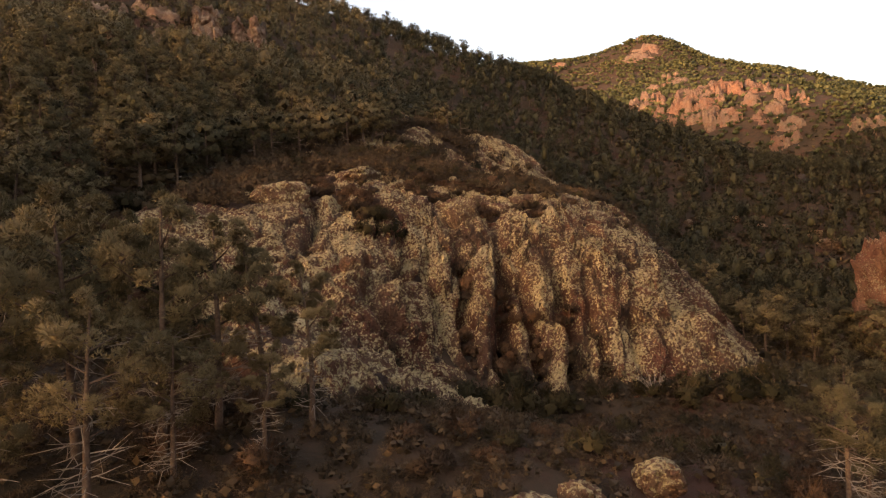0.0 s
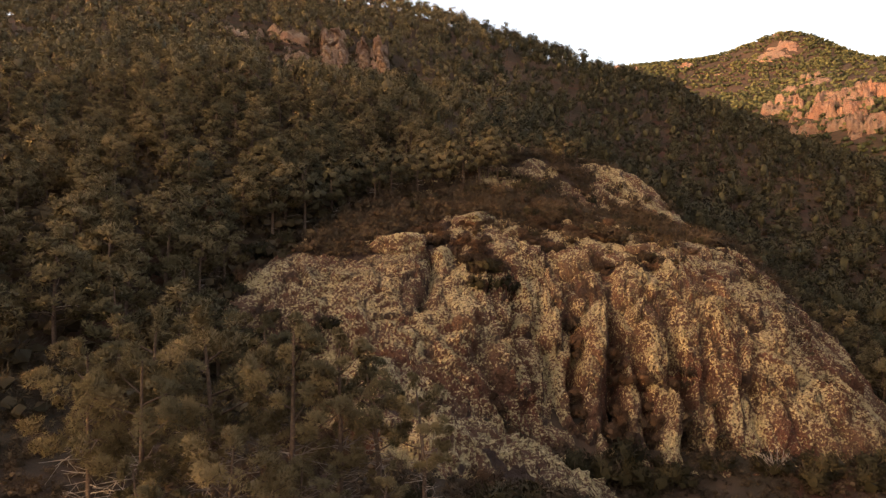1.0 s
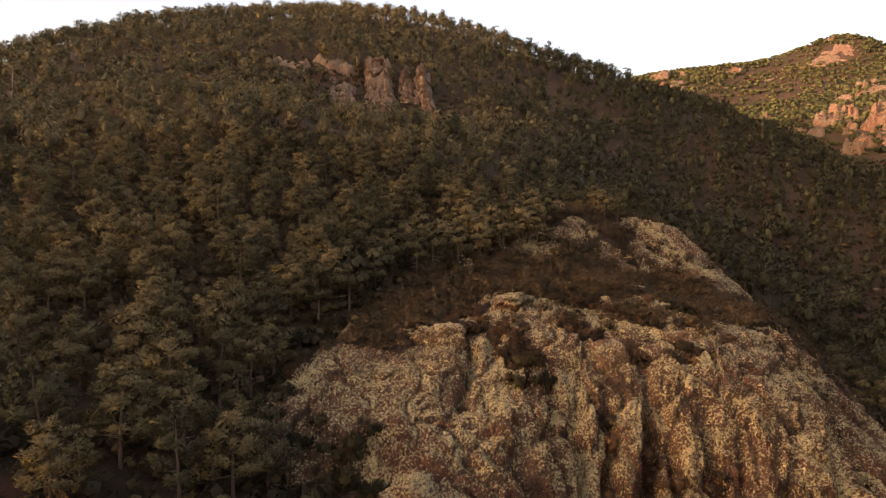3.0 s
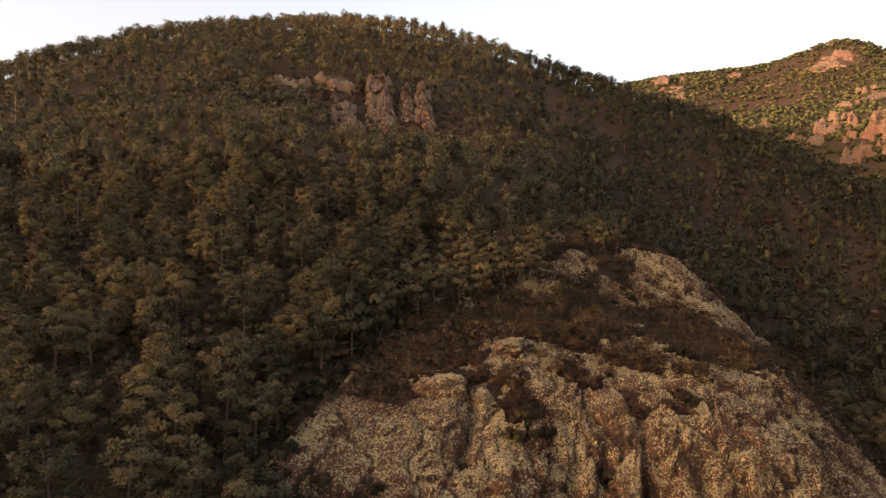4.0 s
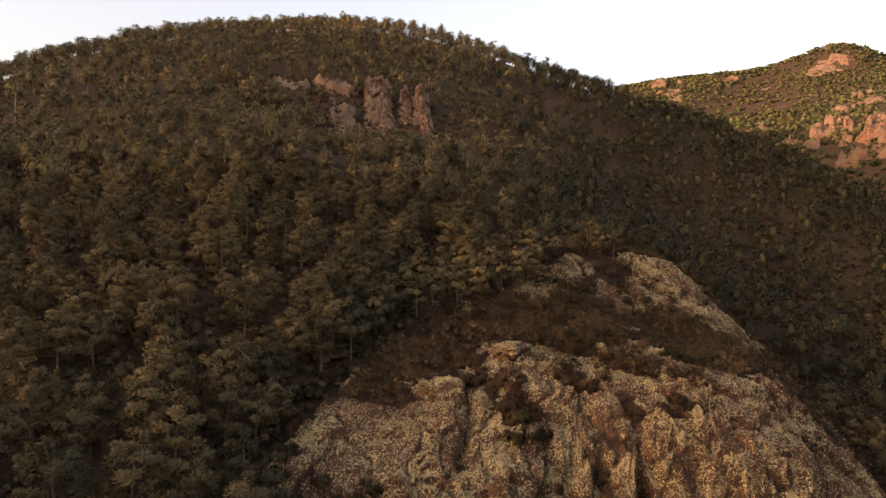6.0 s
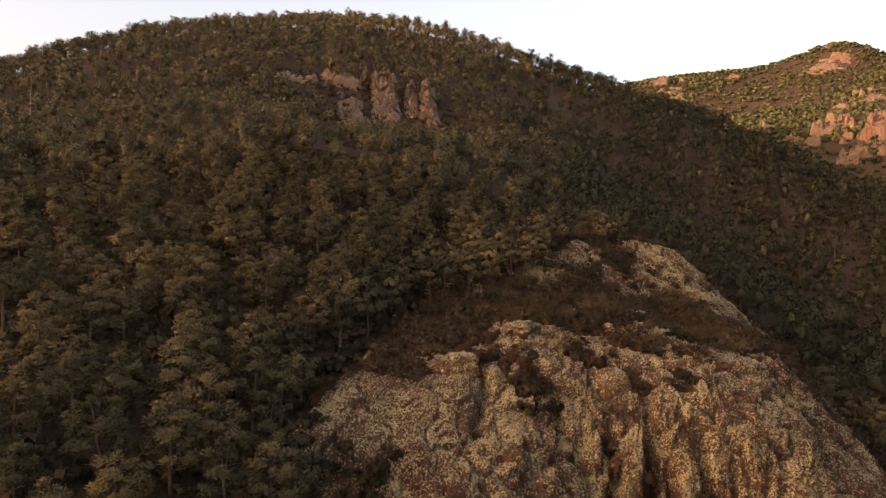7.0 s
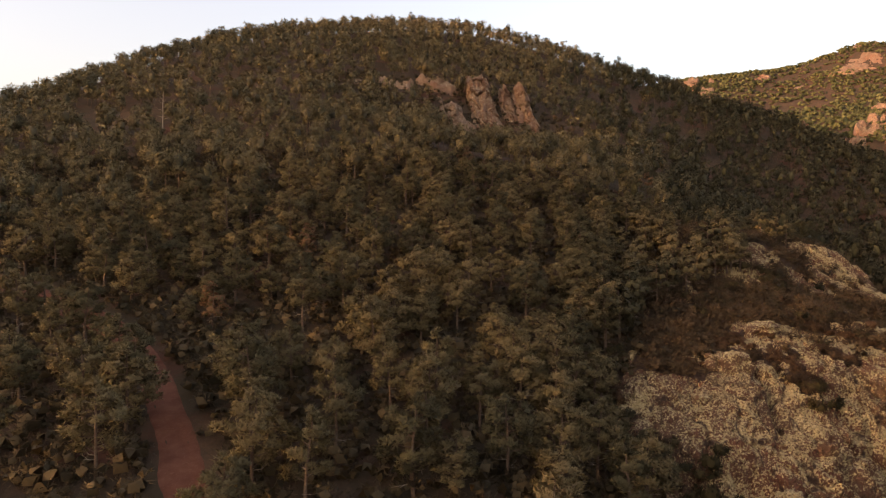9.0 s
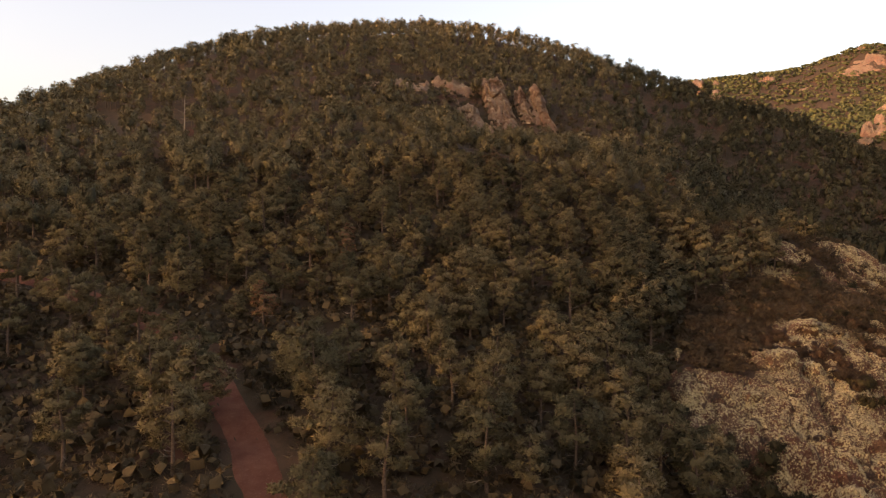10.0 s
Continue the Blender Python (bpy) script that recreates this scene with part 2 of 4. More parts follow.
def rib_of(x, y):
    """Which rib of the dome a place belongs to: 0 the cap behind the brow, 1 the buttress, then the ribs from west to east."""
    rib = 2 + np.searchsorted(RIB_EDGES, x)
    return np.where(y + 0.3 * (x - 30) > 86, np.where(x > 25, 1, 0), np.where(y > 66 + 0.25 * np.maximum(x - 20, 0), 0, rib))


def surface(x, y):
    """Whatever is higher: soil or dome."""
    x, y = np.asarray(x, float), np.asarray(y, float)
    z = earth(x, y)
    inside = (x > -24) & (x < 62) & (y > 32) & (y < 122)
    return np.where(inside, np.maximum(z, dome(x, y)), z)


def surf(x, y):
    return float(surface(np.array([x]), np.array([y]))[0])


TRACK = [(-46.5, 18), (-48.5, 26), (-50.5, 33), (-55, 41.5), (-61.5, 51), (-69, 58.5), (-77, 64), (-90, 71), (-112, 78), (-140, 80)]


def track_points(n=120):
    out, steps = [], len(TRACK) - 1
    for k in range(n + 1):
        u = k / n * steps
        i = min(int(u), steps - 1)
        p0, p1, p2, p3 = (Vector(TRACK[min(max(i + o, 0), steps)]) for o in (-1, 0, 1, 2))
        s = u - i
        out.append(0.5 * (2 * p1 + (p2 - p0) * s + (2 * p0 - 5 * p1 + 4 * p2 - p3) * s * s + (3 * p1 - p0 - 3 * p2 + p3) * s ** 3))
    return out


TRACK_LINE = np.array([tuple(p) for p in track_points()])


def track_distance(x, y):
    x, y = np.asarray(x, float), np.asarray(y, float)
    return np.sqrt(((x[..., None] - TRACK_LINE[:, 0]) ** 2 + (y[..., None] - TRACK_LINE[:, 1]) ** 2).min(-1))


# ---------------------------------------------------------------- materials
def material(name, rough=0.9, spec=0.2):
    m = bpy.data.materials.new(name)
    m.use_nodes = True
    nt = m.node_tree
    b = nt.nodes["Principled BSDF"]
    b.inputs["Roughness"].default_value = rough
    b.inputs["Specular IOR Level"].default_value = spec
    return m, nt, b


def node(nt, kind, **values):
    n = nt.nodes.new(kind)
    for k, v in values.items():
        n.inputs[k.replace("_", " ")].default_value = v
    return n


def place_coords(nt):
    """World-size coordinates of the surface."""
    return nt.nodes.new("ShaderNodeNewGeometry").outputs["Position"]


def noise_of(nt, vec, scale, detail=4.0, rough=0.6):
    n = node(nt, "ShaderNodeTexNoise", Scale=scale, Detail=detail, Roughness=rough)
    nt.links.new(vec, n.inputs["Vector"])
    return n.outputs["Fac"]


def ramp_of(nt, fac, *stops):
    r = nt.nodes.new("ShaderNodeValToRGB")
    e = r.color_ramp.elements
    while len(e) < len(stops):
        e.new(0.5)
    for el_, (p, c) in zip(e, stops):
        el_.position, el_.color = p, (*c, 1) if len(c) == 3 else c
    nt.links.new(fac, r.inputs["Fac"])
    return r.outputs["Color"]


def grey(v):
    return (v, v, v)


def mix_of(nt, fac, a, b, mode="MIX"):
    m = nt.nodes.new("ShaderNodeMix")
    m.data_type, m.blend_type = "RGBA", mode
    for sock, v in ((m.inputs[0], fac), (m.inputs[6], a), (m.inputs[7], b)):
        if isinstance(v, (int, float)):
            sock.default_value = v
        elif isinstance(v, tuple):
            sock.default_value = (*v, 1)
        else:
            nt.links.new(v, sock)
    return m.outputs[2]


def half_of(nt, value):
    n = nt.nodes.new("ShaderNodeMath")
    n.operation = "MULTIPLY"
    n.inputs[1].default_value = 0.5
    nt.links.new(value, n.inputs[0])
    return n.outputs[0]


def bump_of(nt, bsdf, height, strength, distance):
    n = node(nt, "ShaderNodeBump", Strength=strength, Distance=distance)
    nt.links.new(height, n.inputs["Height"])
    nt.links.new(n.outputs[0], bsdf.inputs["Normal"])


def math_of(nt, op, a, b, c=None):
    n = nt.nodes.new("ShaderNodeMath")
    n.operation = op
    for sock, v in zip(n.inputs, (a, b, c)):
        if isinstance(v, (int, float)):
            sock.default_value = v
        elif v is not None:
            nt.links.new(v, sock)
    return n.outputs[0]


def rock_material(name, stone, red, lichen, lichen_at=0.5, scale=1.0, soil=None):
    """Weathered rhyolite: two stone tones, black crust, crusts of lichen on what faces the sky, soil on the flats."""
    m, nt, b = material(name, 0.92, 0.2)
    pos = place_coords(nt)
    big = noise_of(nt, pos, 0.13 * scale, 5, 0.6)
    mid = noise_of(nt, pos, 0.8 * scale, 6, 0.65)
    fine = noise_of(nt, pos, 4.5 * scale, 8, 0.75)
    speck = noise_of(nt, pos, 4.4 * scale, 6, 0.66)
    zone = noise_of(nt, pos, 0.22 * scale, 3, 0.55)
    base = mix_of(nt, ramp_of(nt, big, (0.47, grey(0)), (0.62, grey(1))), stone, red)
    base = mix_of(nt, ramp_of(nt, mid, (0.36, grey(0.6)), (0.52, grey(0))), base, red)
    dark = tuple(0.32 * c for c in stone)
    base = mix_of(nt, ramp_of(nt, fine, (0.36, grey(0.7)), (0.48, grey(0))), base, dark)
    up = nt.nodes.new("ShaderNodeSeparateXYZ")
    nt.links.new(nt.nodes.new("ShaderNodeNewGeometry").outputs["Normal"], up.inputs[0])
    crust = math_of(nt, "MULTIPLY_ADD", up.outputs[2], 0.10, speck)
    crust = math_of(nt, "MULTIPLY_ADD", mid, 0.35, crust)
    crust = math_of(nt, "MULTIPLY_ADD", zone, 0.45, crust)
    patch = ramp_of(nt, math_of(nt, "MULTIPLY", crust, 0.6), (lichen_at, grey(0)), (lichen_at + 0.05, grey(1)))
    pale = mix_of(nt, ramp_of(nt, fine, (0.4, grey(0)), (0.62, grey(1))), tuple(0.5 * c for c in lichen), lichen)
    base = mix_of(nt, patch, base, pale)
    if soil:
        cover = nt.nodes.new("ShaderNodeAttribute")
        cover.attribute_name = "heath"
        lay = math_of(nt, "MULTIPLY_ADD", mid, 0.5, half_of(nt, cover.outputs["Fac"]))
        base = mix_of(nt, ramp_of(nt, lay, (0.44, grey(0)), (0.54, grey(1))), base, soil)
    nt.links.new(base, b.inputs["Base Color"])
    vor = nt.nodes.new("ShaderNodeTexVoronoi")
    vor.feature = "DISTANCE_TO_EDGE"
    vor.inputs["Scale"].default_value = 1.5 * scale
    warp = nt.nodes.new("ShaderNodeVectorMath")
    warp.operation = "MULTIPLY_ADD"
    cloud = node(nt, "ShaderNodeTexNoise", Scale=1.2 * scale, Detail=3.0)
    nt.links.new(pos, cloud.inputs["Vector"])
    nt.links.new(cloud.outputs["Color"], warp.inputs[0])
    warp.inputs[1].default_value = (0.9 / scale, 0.9 / scale, 0.9 / scale)
    nt.links.new(pos, warp.inputs[2])
    nt.links.new(warp.outputs[0], vor.inputs["Vector"])
    joint = ramp_of(nt, vor.outputs["Distance"], (0.0, grey(0)), (0.10, grey(1)))
    height = math_of(nt, "MULTIPLY_ADD", joint, 0.35, math_of(nt, "ADD", half_of(nt, fine), speck))
    bump_of(nt, b, height, 1.0, 0.32 / scale)
    return m


DOME_ROCK = rock_material("lichened_rhyolite", (0.150, 0.084, 0.050), (0.150, 0.064, 0.038), (0.62, 0.48, 0.245), 0.560, 1.0, (0.066, 0.040, 0.027))
BOULDER_ROCK = rock_material("lichened_boulder", (0.18, 0.11, 0.065), (0.18, 0.085, 0.05), (0.60, 0.48, 0.25), 0.568)
GREY_ROCK = rock_material("weathered_crag_rock", (0.26, 0.175, 0.12), (0.24, 0.14, 0.09), (0.52, 0.40, 0.27), 0.585, 0.6)
RED_ROCK = rock_material("red_rhyolite", (0.25, 0.165, 0.11), (0.27, 0.135, 0.08), (0.34, 0.25, 0.165), 0.60, 0.3)
NEAR_RED = rock_material("red_boulder_rock", (0.19, 0.10, 0.062), (0.18, 0.078, 0.048), (0.38, 0.28, 0.17), 0.60, 1.0)


def ground_material():
    m, nt, b = material("forest_soil", 0.97, 0.1)
    pos = place_coords(nt)
    big, mid, fine = noise_of(nt, pos, 0.06, 4), noise_of(nt, pos, 0.5, 6, 0.65), noise_of(nt, pos, 4.0, 6, 0.7)
    col = mix_of(nt, ramp_of(nt, mid, (0.38, grey(0)), (0.62, grey(1))), (0.048, 0.034, 0.022), (0.080, 0.050, 0.031))
    col = mix_of(nt, ramp_of(nt, big, (0.45, grey(0)), (0.65, grey(0.7))), col, (0.044, 0.037, 0.022))
    col = mix_of(nt, ramp_of(nt, fine, (0.55, grey(0)), (0.72, grey(0.5))), col, (0.09, 0.048, 0.03))
    red = noise_of(nt, pos, 0.11, 4, 0.6)
    col = mix_of(nt, ramp_of(nt, red, (0.56, grey(0)), (0.66, grey(0.7))), col, (0.085, 0.036, 0.023))
    nt.links.new(col, b.inputs["Base Color"])
    bump_of(nt, b, fine, 0.8, 0.15)
    return m


def track_material():
    m, nt, b = material("red_earth_track", 0.97, 0.1)
    pos = place_coords(nt)
    mid, fine = noise_of(nt, pos, 0.7, 5, 0.65), noise_of(nt, pos, 6.0, 6, 0.7)
    col = mix_of(nt, ramp_of(nt, mid, (0.35, grey(0)), (0.65, grey(1))), (0.10, 0.039, 0.024), (0.14, 0.060, 0.038))
    col = mix_of(nt, ramp_of(nt, fine, (0.56, grey(0)), (0.7, grey(0.5))), col, (0.21, 0.115, 0.078))
    nt.links.new(col, b.inputs["Base Color"])
    bump_of(nt, b, fine, 0.7, 0.06)
    return m


def leaf_material(name, a, c, tip=None, patch=0.12, single=True):
    """Foliage: two tones, varied tree by tree and leaf by leaf."""
    m, nt, b = material(name, 0.75, 0.15)
    geo = nt.nodes.new("ShaderNodeNewGeometry")
    col = mix_of(nt, geo.outputs["Random Per Island"], a, c)
    vary = nt.nodes.new("ShaderNodeObjectInfo").outputs["Random"] if single else noise_of(nt, geo.outputs["Position"], patch, 2)
    tone = ramp_of(nt, vary, (0.15 if single else 0.33, (0.62, 0.66, 0.6)), (0.9 if single else 0.67, (1.35, 1.22, 1.0)))
    col = mix_of(nt, 1.0, col, tone, "MULTIPLY")
    nt.links.new(col, b.inputs["Base Color"])
    if tip:
        t = nt.nodes.new("ShaderNodeBsdfTranslucent")
        t.inputs["Color"].default_value = (*tip, 1)
        s = node(nt, "ShaderNodeMixShader", Fac=0.25)
        nt.links.new(b.outputs[0], s.inputs[1])
        nt.links.new(t.outputs[0], s.inputs[2])
        nt.links.new(s.outputs[0], nt.nodes["Material Output"].inputs["Surface"])
    return m


def bark_material(name, a, c):
    m, nt, b = material(name, 0.95, 0.15)
    pos = place_coords(nt)
    n = noise_of(nt, pos, 7.0, 6, 0.7)
    nt.links.new(mix_of(nt, ramp_of(nt, n, (0.35, grey(0)), (0.65, grey(1))), a, c), b.inputs["Base Color"])
    bump_of(nt, b, n, 0.9, 0.04)
    return m


NEEDLES = leaf_material("pine_needles", (0.135, 0.115, 0.068), (0.23, 0.192, 0.116), (0.16, 0.13, 0.065))
# kernel tones: the shade inside the crowns put into a darker colour
INNER_SHADE = leaf_material("inner_shade_needles", (0.085, 0.070, 0.038), (0.125, 0.100, 0.055))
INNER_SHADE_MASSED = leaf_material("inner_shade_needles_massed", (0.062, 0.053, 0.032), (0.085, 0.072, 0.044), None, 0.16, False)
# kernels of the valley pines, darkened further for that side's shade
INNER_SHADE_VALLEY = leaf_material("inner_shade_needles_valley", (0.042, 0.042, 0.025), (0.06, 0.058, 0.034), None, 0.16, False)
UNDER = leaf_material("undergrowth_leaf", (0.058, 0.046, 0.028), (0.100, 0.074, 0.044), None, 0.25, False)
NEEDLES_FAR = leaf_material("pine_needles_massed", (0.130, 0.111, 0.064), (0.185, 0.155, 0.091), None, 0.16, False)
# greener needles, darkened in colour for the shade of the valley side
NEEDLES_VALLEY_SHADE = leaf_material("valley_shade_needles", (0.052, 0.050, 0.029), (0.075, 0.069, 0.040), None, 0.16, False)
RANGE_LEAF = leaf_material("range_scrub_leaf", (0.060, 0.070, 0.031), (0.098, 0.104, 0.050), None, 0.05, False)
HEATH = leaf_material("brown_heather", (0.062, 0.045, 0.029), (0.112, 0.077, 0.048), None, 0.3, False)
HEATH_ONE = leaf_material("brown_heather_bush", (0.075, 0.047, 0.031), (0.135, 0.080, 0.050))
MAQUIS = leaf_material("dark_maquis_leaf", (0.04, 0.036, 0.018), (0.075, 0.06, 0.03))
DRY_NEEDLES = leaf_material("dry_needles", (0.13, 0.075, 0.045), (0.21, 0.125, 0.08))
SOIL = ground_material()
EARTH_TRACK = track_material()
BARK = bark_material("pine_bark", (0.075, 0.05, 0.036), (0.17, 0.12, 0.085))
DEADWOOD = bark_material("bleached_deadwood", (0.20, 0.16, 0.125), (0.34, 0.28, 0.22))


# ---------------------------------------------------------------- mesh helpers
def mesh_of(name, verts, faces, mat, smooth=False, normals=None):
    me = bpy.data.meshes.new(name)
    verts = np.ascontiguousarray(verts, dtype=np.float32)
    faces = np.ascontiguousarray(faces, dtype=np.int32)
    k = faces.shape[1]
    me.vertices.add(len(verts))
    me.vertices.foreach_set("co", verts.ravel())
    me.loops.add(faces.size)
    me.loops.foreach_set("vertex_index", faces.ravel())
    me.polygons.add(len(faces))
    me.polygons.foreach_set("loop_start", np.arange(0, faces.size, k, dtype=np.int32))
    me.polygons.foreach_set("use_smooth", np.full(len(faces), smooth))
    me.update(calc_edges=True)
    if normals is not None:
        at = me.attributes.new("custom_normal", "FLOAT_VECTOR", "POINT")
        at.data.foreach_set("vector", np.ascontiguousarray(normals, dtype=np.float32).ravel())
    me.materials.append(mat)
    return me


def join(pieces):
    vs, fs, n = [], [], 0
    for v, f in pieces:
        vs.append(v)
        fs.append(f + n)
        n += len(v)
    return np.concatenate(vs), np.concatenate(fs)


def grid_mesh(name, xs, ys, height, mat, smooth=True):
    gx, gy = np.meshgrid(xs, ys)
    gz = height(gx, gy)
    v = np.stack([gx, gy, gz], -1).reshape(-1, 3)
    a = (np.arange(len(ys) - 1)[:, None] * len(xs) + np.arange(len(xs) - 1)).ravel()
    return mesh_of(name, v, np.stack([a, a + 1, a + len(xs) + 1, a + len(xs)], -1), mat, smooth)


def part(name, mesh, parent, label=""):
    ob = new(name, mesh)
    ob.parent = parent
    if label:
        ob["label"] = label
    return ob


def tube(points, radii, sides=6):
    """A tapered limb along points."""
    pts = np.array(points, float)
    ring = []
    for i, p in enumerate(pts):
        d = pts[min(i + 1, len(pts) - 1)] - pts[max(i - 1, 0)]
        d = d / (np.linalg.norm(d) + 1e-9)
        u = np.cross(d, (0.31, 0.95, 0.05) if abs(d[1]) < 0.8 else (1, 0, 0))
        u /= np.linalg.norm(u)
        w = np.cross(d, u)
        a = np.arange(sides) * 2 * np.pi / sides
        ring.append(p + radii[i] * (np.cos(a)[:, None] * u + np.sin(a)[:, None] * w))
    v = np.concatenate(ring)
    f = []
    for i in range(len(pts) - 1):
        for s in range(sides):
            a, b = i * sides + s, i * sides + (s + 1) % sides
            f += [(a, b, b + sides), (a, b + sides, a + sides)]
    return v, np.array(f)


def unit(v):
    return v / (np.linalg.norm(v, axis=-1, keepdims=True) + 1e-9)


g = (1 + 5 ** 0.5) / 2
ICO_V = unit(np.array([(-1, g, 0), (1, g, 0), (-1, -g, 0), (1, -g, 0), (0, -1, g), (0, 1, g), (0, -1, -g), (0, 1, -g), (g, 0, -1), (g, 0, 1), (-g, 0, -1), (-g, 0, 1)], float))
ICO_F = np.array([(0, 11, 5), (0, 5, 1), (0, 1, 7), (0, 7, 10), (0, 10, 11), (1, 5, 9), (5, 11, 4), (11, 10, 2), (10, 7, 6), (7, 1, 8),
                  (3, 9, 4), (3, 4, 2), (3, 2, 6), (3, 6, 8), (3, 8, 9), (4, 9, 5), (2, 4, 11), (6, 2, 10), (8, 6, 7), (9, 8, 1)])
OCT_V = np.array([(1, 0, 0), (-1, 0, 0), (0, 1, 0), (0, -1, 0), (0, 0, 1), (0, 0, -1)], float)
OCT_F = np.array([(0, 2, 4), (2, 1, 4), (1, 3, 4), (3, 0, 4), (2, 0, 5), (1, 2, 5), (3, 1, 5), (0, 3, 5)])


def foliage(rng, centres, radii, tuft_count, blades, width, length, squash=0.85, core=0.7, up=0.25, splay=0.7, fine=False, rise=0.0):
    """Leafy lobes: a dense kernel each, set with tufts of short blades. Vertices, faces, outward normals, and which faces are kernel."""
    centres = np.array(centres)
    heart = centres.mean(0)
    extent = centres.std(0) + 0.3 * np.mean(radii)
    vs, fs, ns, inner, n = [], [], [], [], 0
    flat = np.array([1, 1, squash])
    sky = np.array([0, 0, rise])
    for c, r in zip(centres, radii):
        out = unit((c - heart) / extent + (0, 0, 0.01))
        kv, kf = (ICO_V, ICO_F) if fine else (OCT_V, OCT_F)
        kv = kv @ np.linalg.qr(rng.normal(size=(3, 3)))[0]
        vs.append(c + kv * flat * (r * core) * rng.uniform(0.75, 1.25, (len(kv), 1)))
        fs.append(kf + n)
        ns.append(unit((0.3 if fine else 0.25) * kv + 1.0 * out + sky))
        inner.append(np.ones(len(kf), bool))
        n += len(kv)
        d = rng.normal(size=(tuft_count, 3))
        d[:, 2] += up
        d = unit(unit(d) + 0.35 * out)
        root = c + d * flat * (r * rng.uniform(0.45, 0.95, (tuft_count, 1)))
        root, d = np.repeat(root, blades, 0), np.repeat(d, blades, 0)
        k = len(d)
        way = unit(d + splay * rng.normal(size=(k, 3)) + (0, 0, 0.8 * rise))
        side = unit(np.cross(way, rng.normal(size=(k, 3))))
        tip = root + way * (length * rng.uniform(0.6, 1.25, (k, 1)))
        w = side * (width * rng.uniform(0.6, 1.3, (k, 1)))
        vs.append(np.stack([root - w, root + w, tip], 1).reshape(-1, 3))
        fs.append(np.arange(k * 3).reshape(-1, 3) + n)
        inner.append(np.zeros(k, bool))
        flat_n = unit(np.cross(side, way))
        flat_n *= np.where((flat_n * (d + out)).sum(1, keepdims=True) < 0, -1, 1)
        ns.append(np.repeat(unit(0.25 * flat_n + 0.35 * d + 0.9 * out + sky), 3, 0))
        n += 3 * k
    v, f, nrm = np.concatenate(vs), np.concatenate(fs), np.concatenate(ns)
    tri = v[f]
    turned = (np.cross(tri[:, 1] - tri[:, 0], tri[:, 2] - tri[:, 0]) * nrm[f].mean(1)).sum(1) < 0
    f[turned] = f[turned][:, ::-1]
    return v, f, nrm, np.concatenate(inner)


# ---------------------------------------------------------------- ground
def spaced(spans):
    out = [spans[0][0]]
    for a, b, step in spans:
        n = max(1, round((b - a) / step))
        out += [a + (b - a) * (i + 1) / n for i in range(n)]
    return np.array(out)


gxs = spaced([(-4500, -1200, 110), (-1200, -260, 40), (-260, -110, 5), (-110, 90, 1.6), (90, 260, 5), (260, 600, 9), (600, 1200, 60), (1200, 4500, 330)])
gys = spaced([(-4500, -1200, 110), (-1200, -40, 40), (-40, 15, 4), (15, 140, 1.6), (140, 380, 4), (380, 760, 9), (760, 1200, 44), (1200, 4500, 330)])


def soil_height(x, y):
    z = earth(x, y)
    inside = (x > -24) & (x < 62) & (y > 32) & (y < 122)
    hidden = inside & (dome_body(x, y) > z + 1.5)
    return np.where(hidden, z - 3.0, z)


ground = tagged(new("ground", grid_mesh("ground", gxs, gys, soil_height, SOIL)), "brown forest soil over wooded hills and valley", "ground", kind="structure")

# the track of red earth
line = track_points(160)
tv, tf = [], []
for i, p in enumerate(line):
    d = (line[min(i + 1, len(line) - 1)] - line[max(i - 1, 0)]).normalized()
    n = Vector((-d.y, d.x))
    for k in range(9):
        u = k / 4 - 1
        q = p + n * u * (1.55 + 0.25 * float(vnoise(i / 6, k // 5, 71)))
        rut = -0.07 * math.exp(-((abs(u) - 0.5) / 0.16) ** 2)
        tv.append((q.x, q.y, surf(q.x, q.y) + 0.10 + rut - 0.12 * (abs(u) > 0.95)))
    if i:
        for k in range(8):
            a = (i - 1) * 9 + k
            tf.append((a, a + 1, a + 10, a + 9))
tagged(new("track", mesh_of("track", np.array(tv), np.array(tf), EARTH_TRACK, True)), "rutted track of bare red earth between the pines", "track", kind="structure")

# the rock dome
dxs = spaced([(-24, -16, 0.4), (-16, 44, 0.14), (44, 62, 0.28)])
dys = spaced([(32, 44, 0.25), (44, 64, 0.115), (64, 80, 0.18), (80, 122, 0.3)])
rock_dome = tagged(new("rock_dome"), "ribbed reddish rock dome, cracked and covered in pale lichen", "rock dome")
ddx, ddy = np.meshgrid(dxs, dys)
ddz, skin = dome_relief(ddx, ddy)
ddv = (np.stack([ddx, ddy, ddz], -1) + dome_normal(ddx, ddy) * skin[..., None]).reshape(-1, 3)
a = (np.arange(len(dys) - 1)[:, None] * len(dxs) + np.arange(len(dxs) - 1)).ravel()
ddf = np.stack([a, a + 1, a + len(dxs) + 1, a + len(dxs)], -1)
middle = ddv[ddf].mean(1)
shown = middle[:, 2] > earth(middle[:, 0], middle[:, 1]) - 1.5
ddf, middle = ddf[shown], middle[shown]
rib = rib_of(middle[:, 0], middle[:, 1])
for r in np.unique(rib):
    ids, back = np.unique(ddf[rib == r], return_inverse=True)
    piece = mesh_of("rib", ddv[ids], back.reshape(-1, 4), DOME_ROCK, True)
    piece.attributes.new("heath", "FLOAT", "POINT").data.foreach_set("value", heath_cover(ddv[ids, 0], ddv[ids, 1]).astype(np.float32))
    part("cap" if r == 0 else "buttress" if r == 1 else "rib", piece, rock_dome)

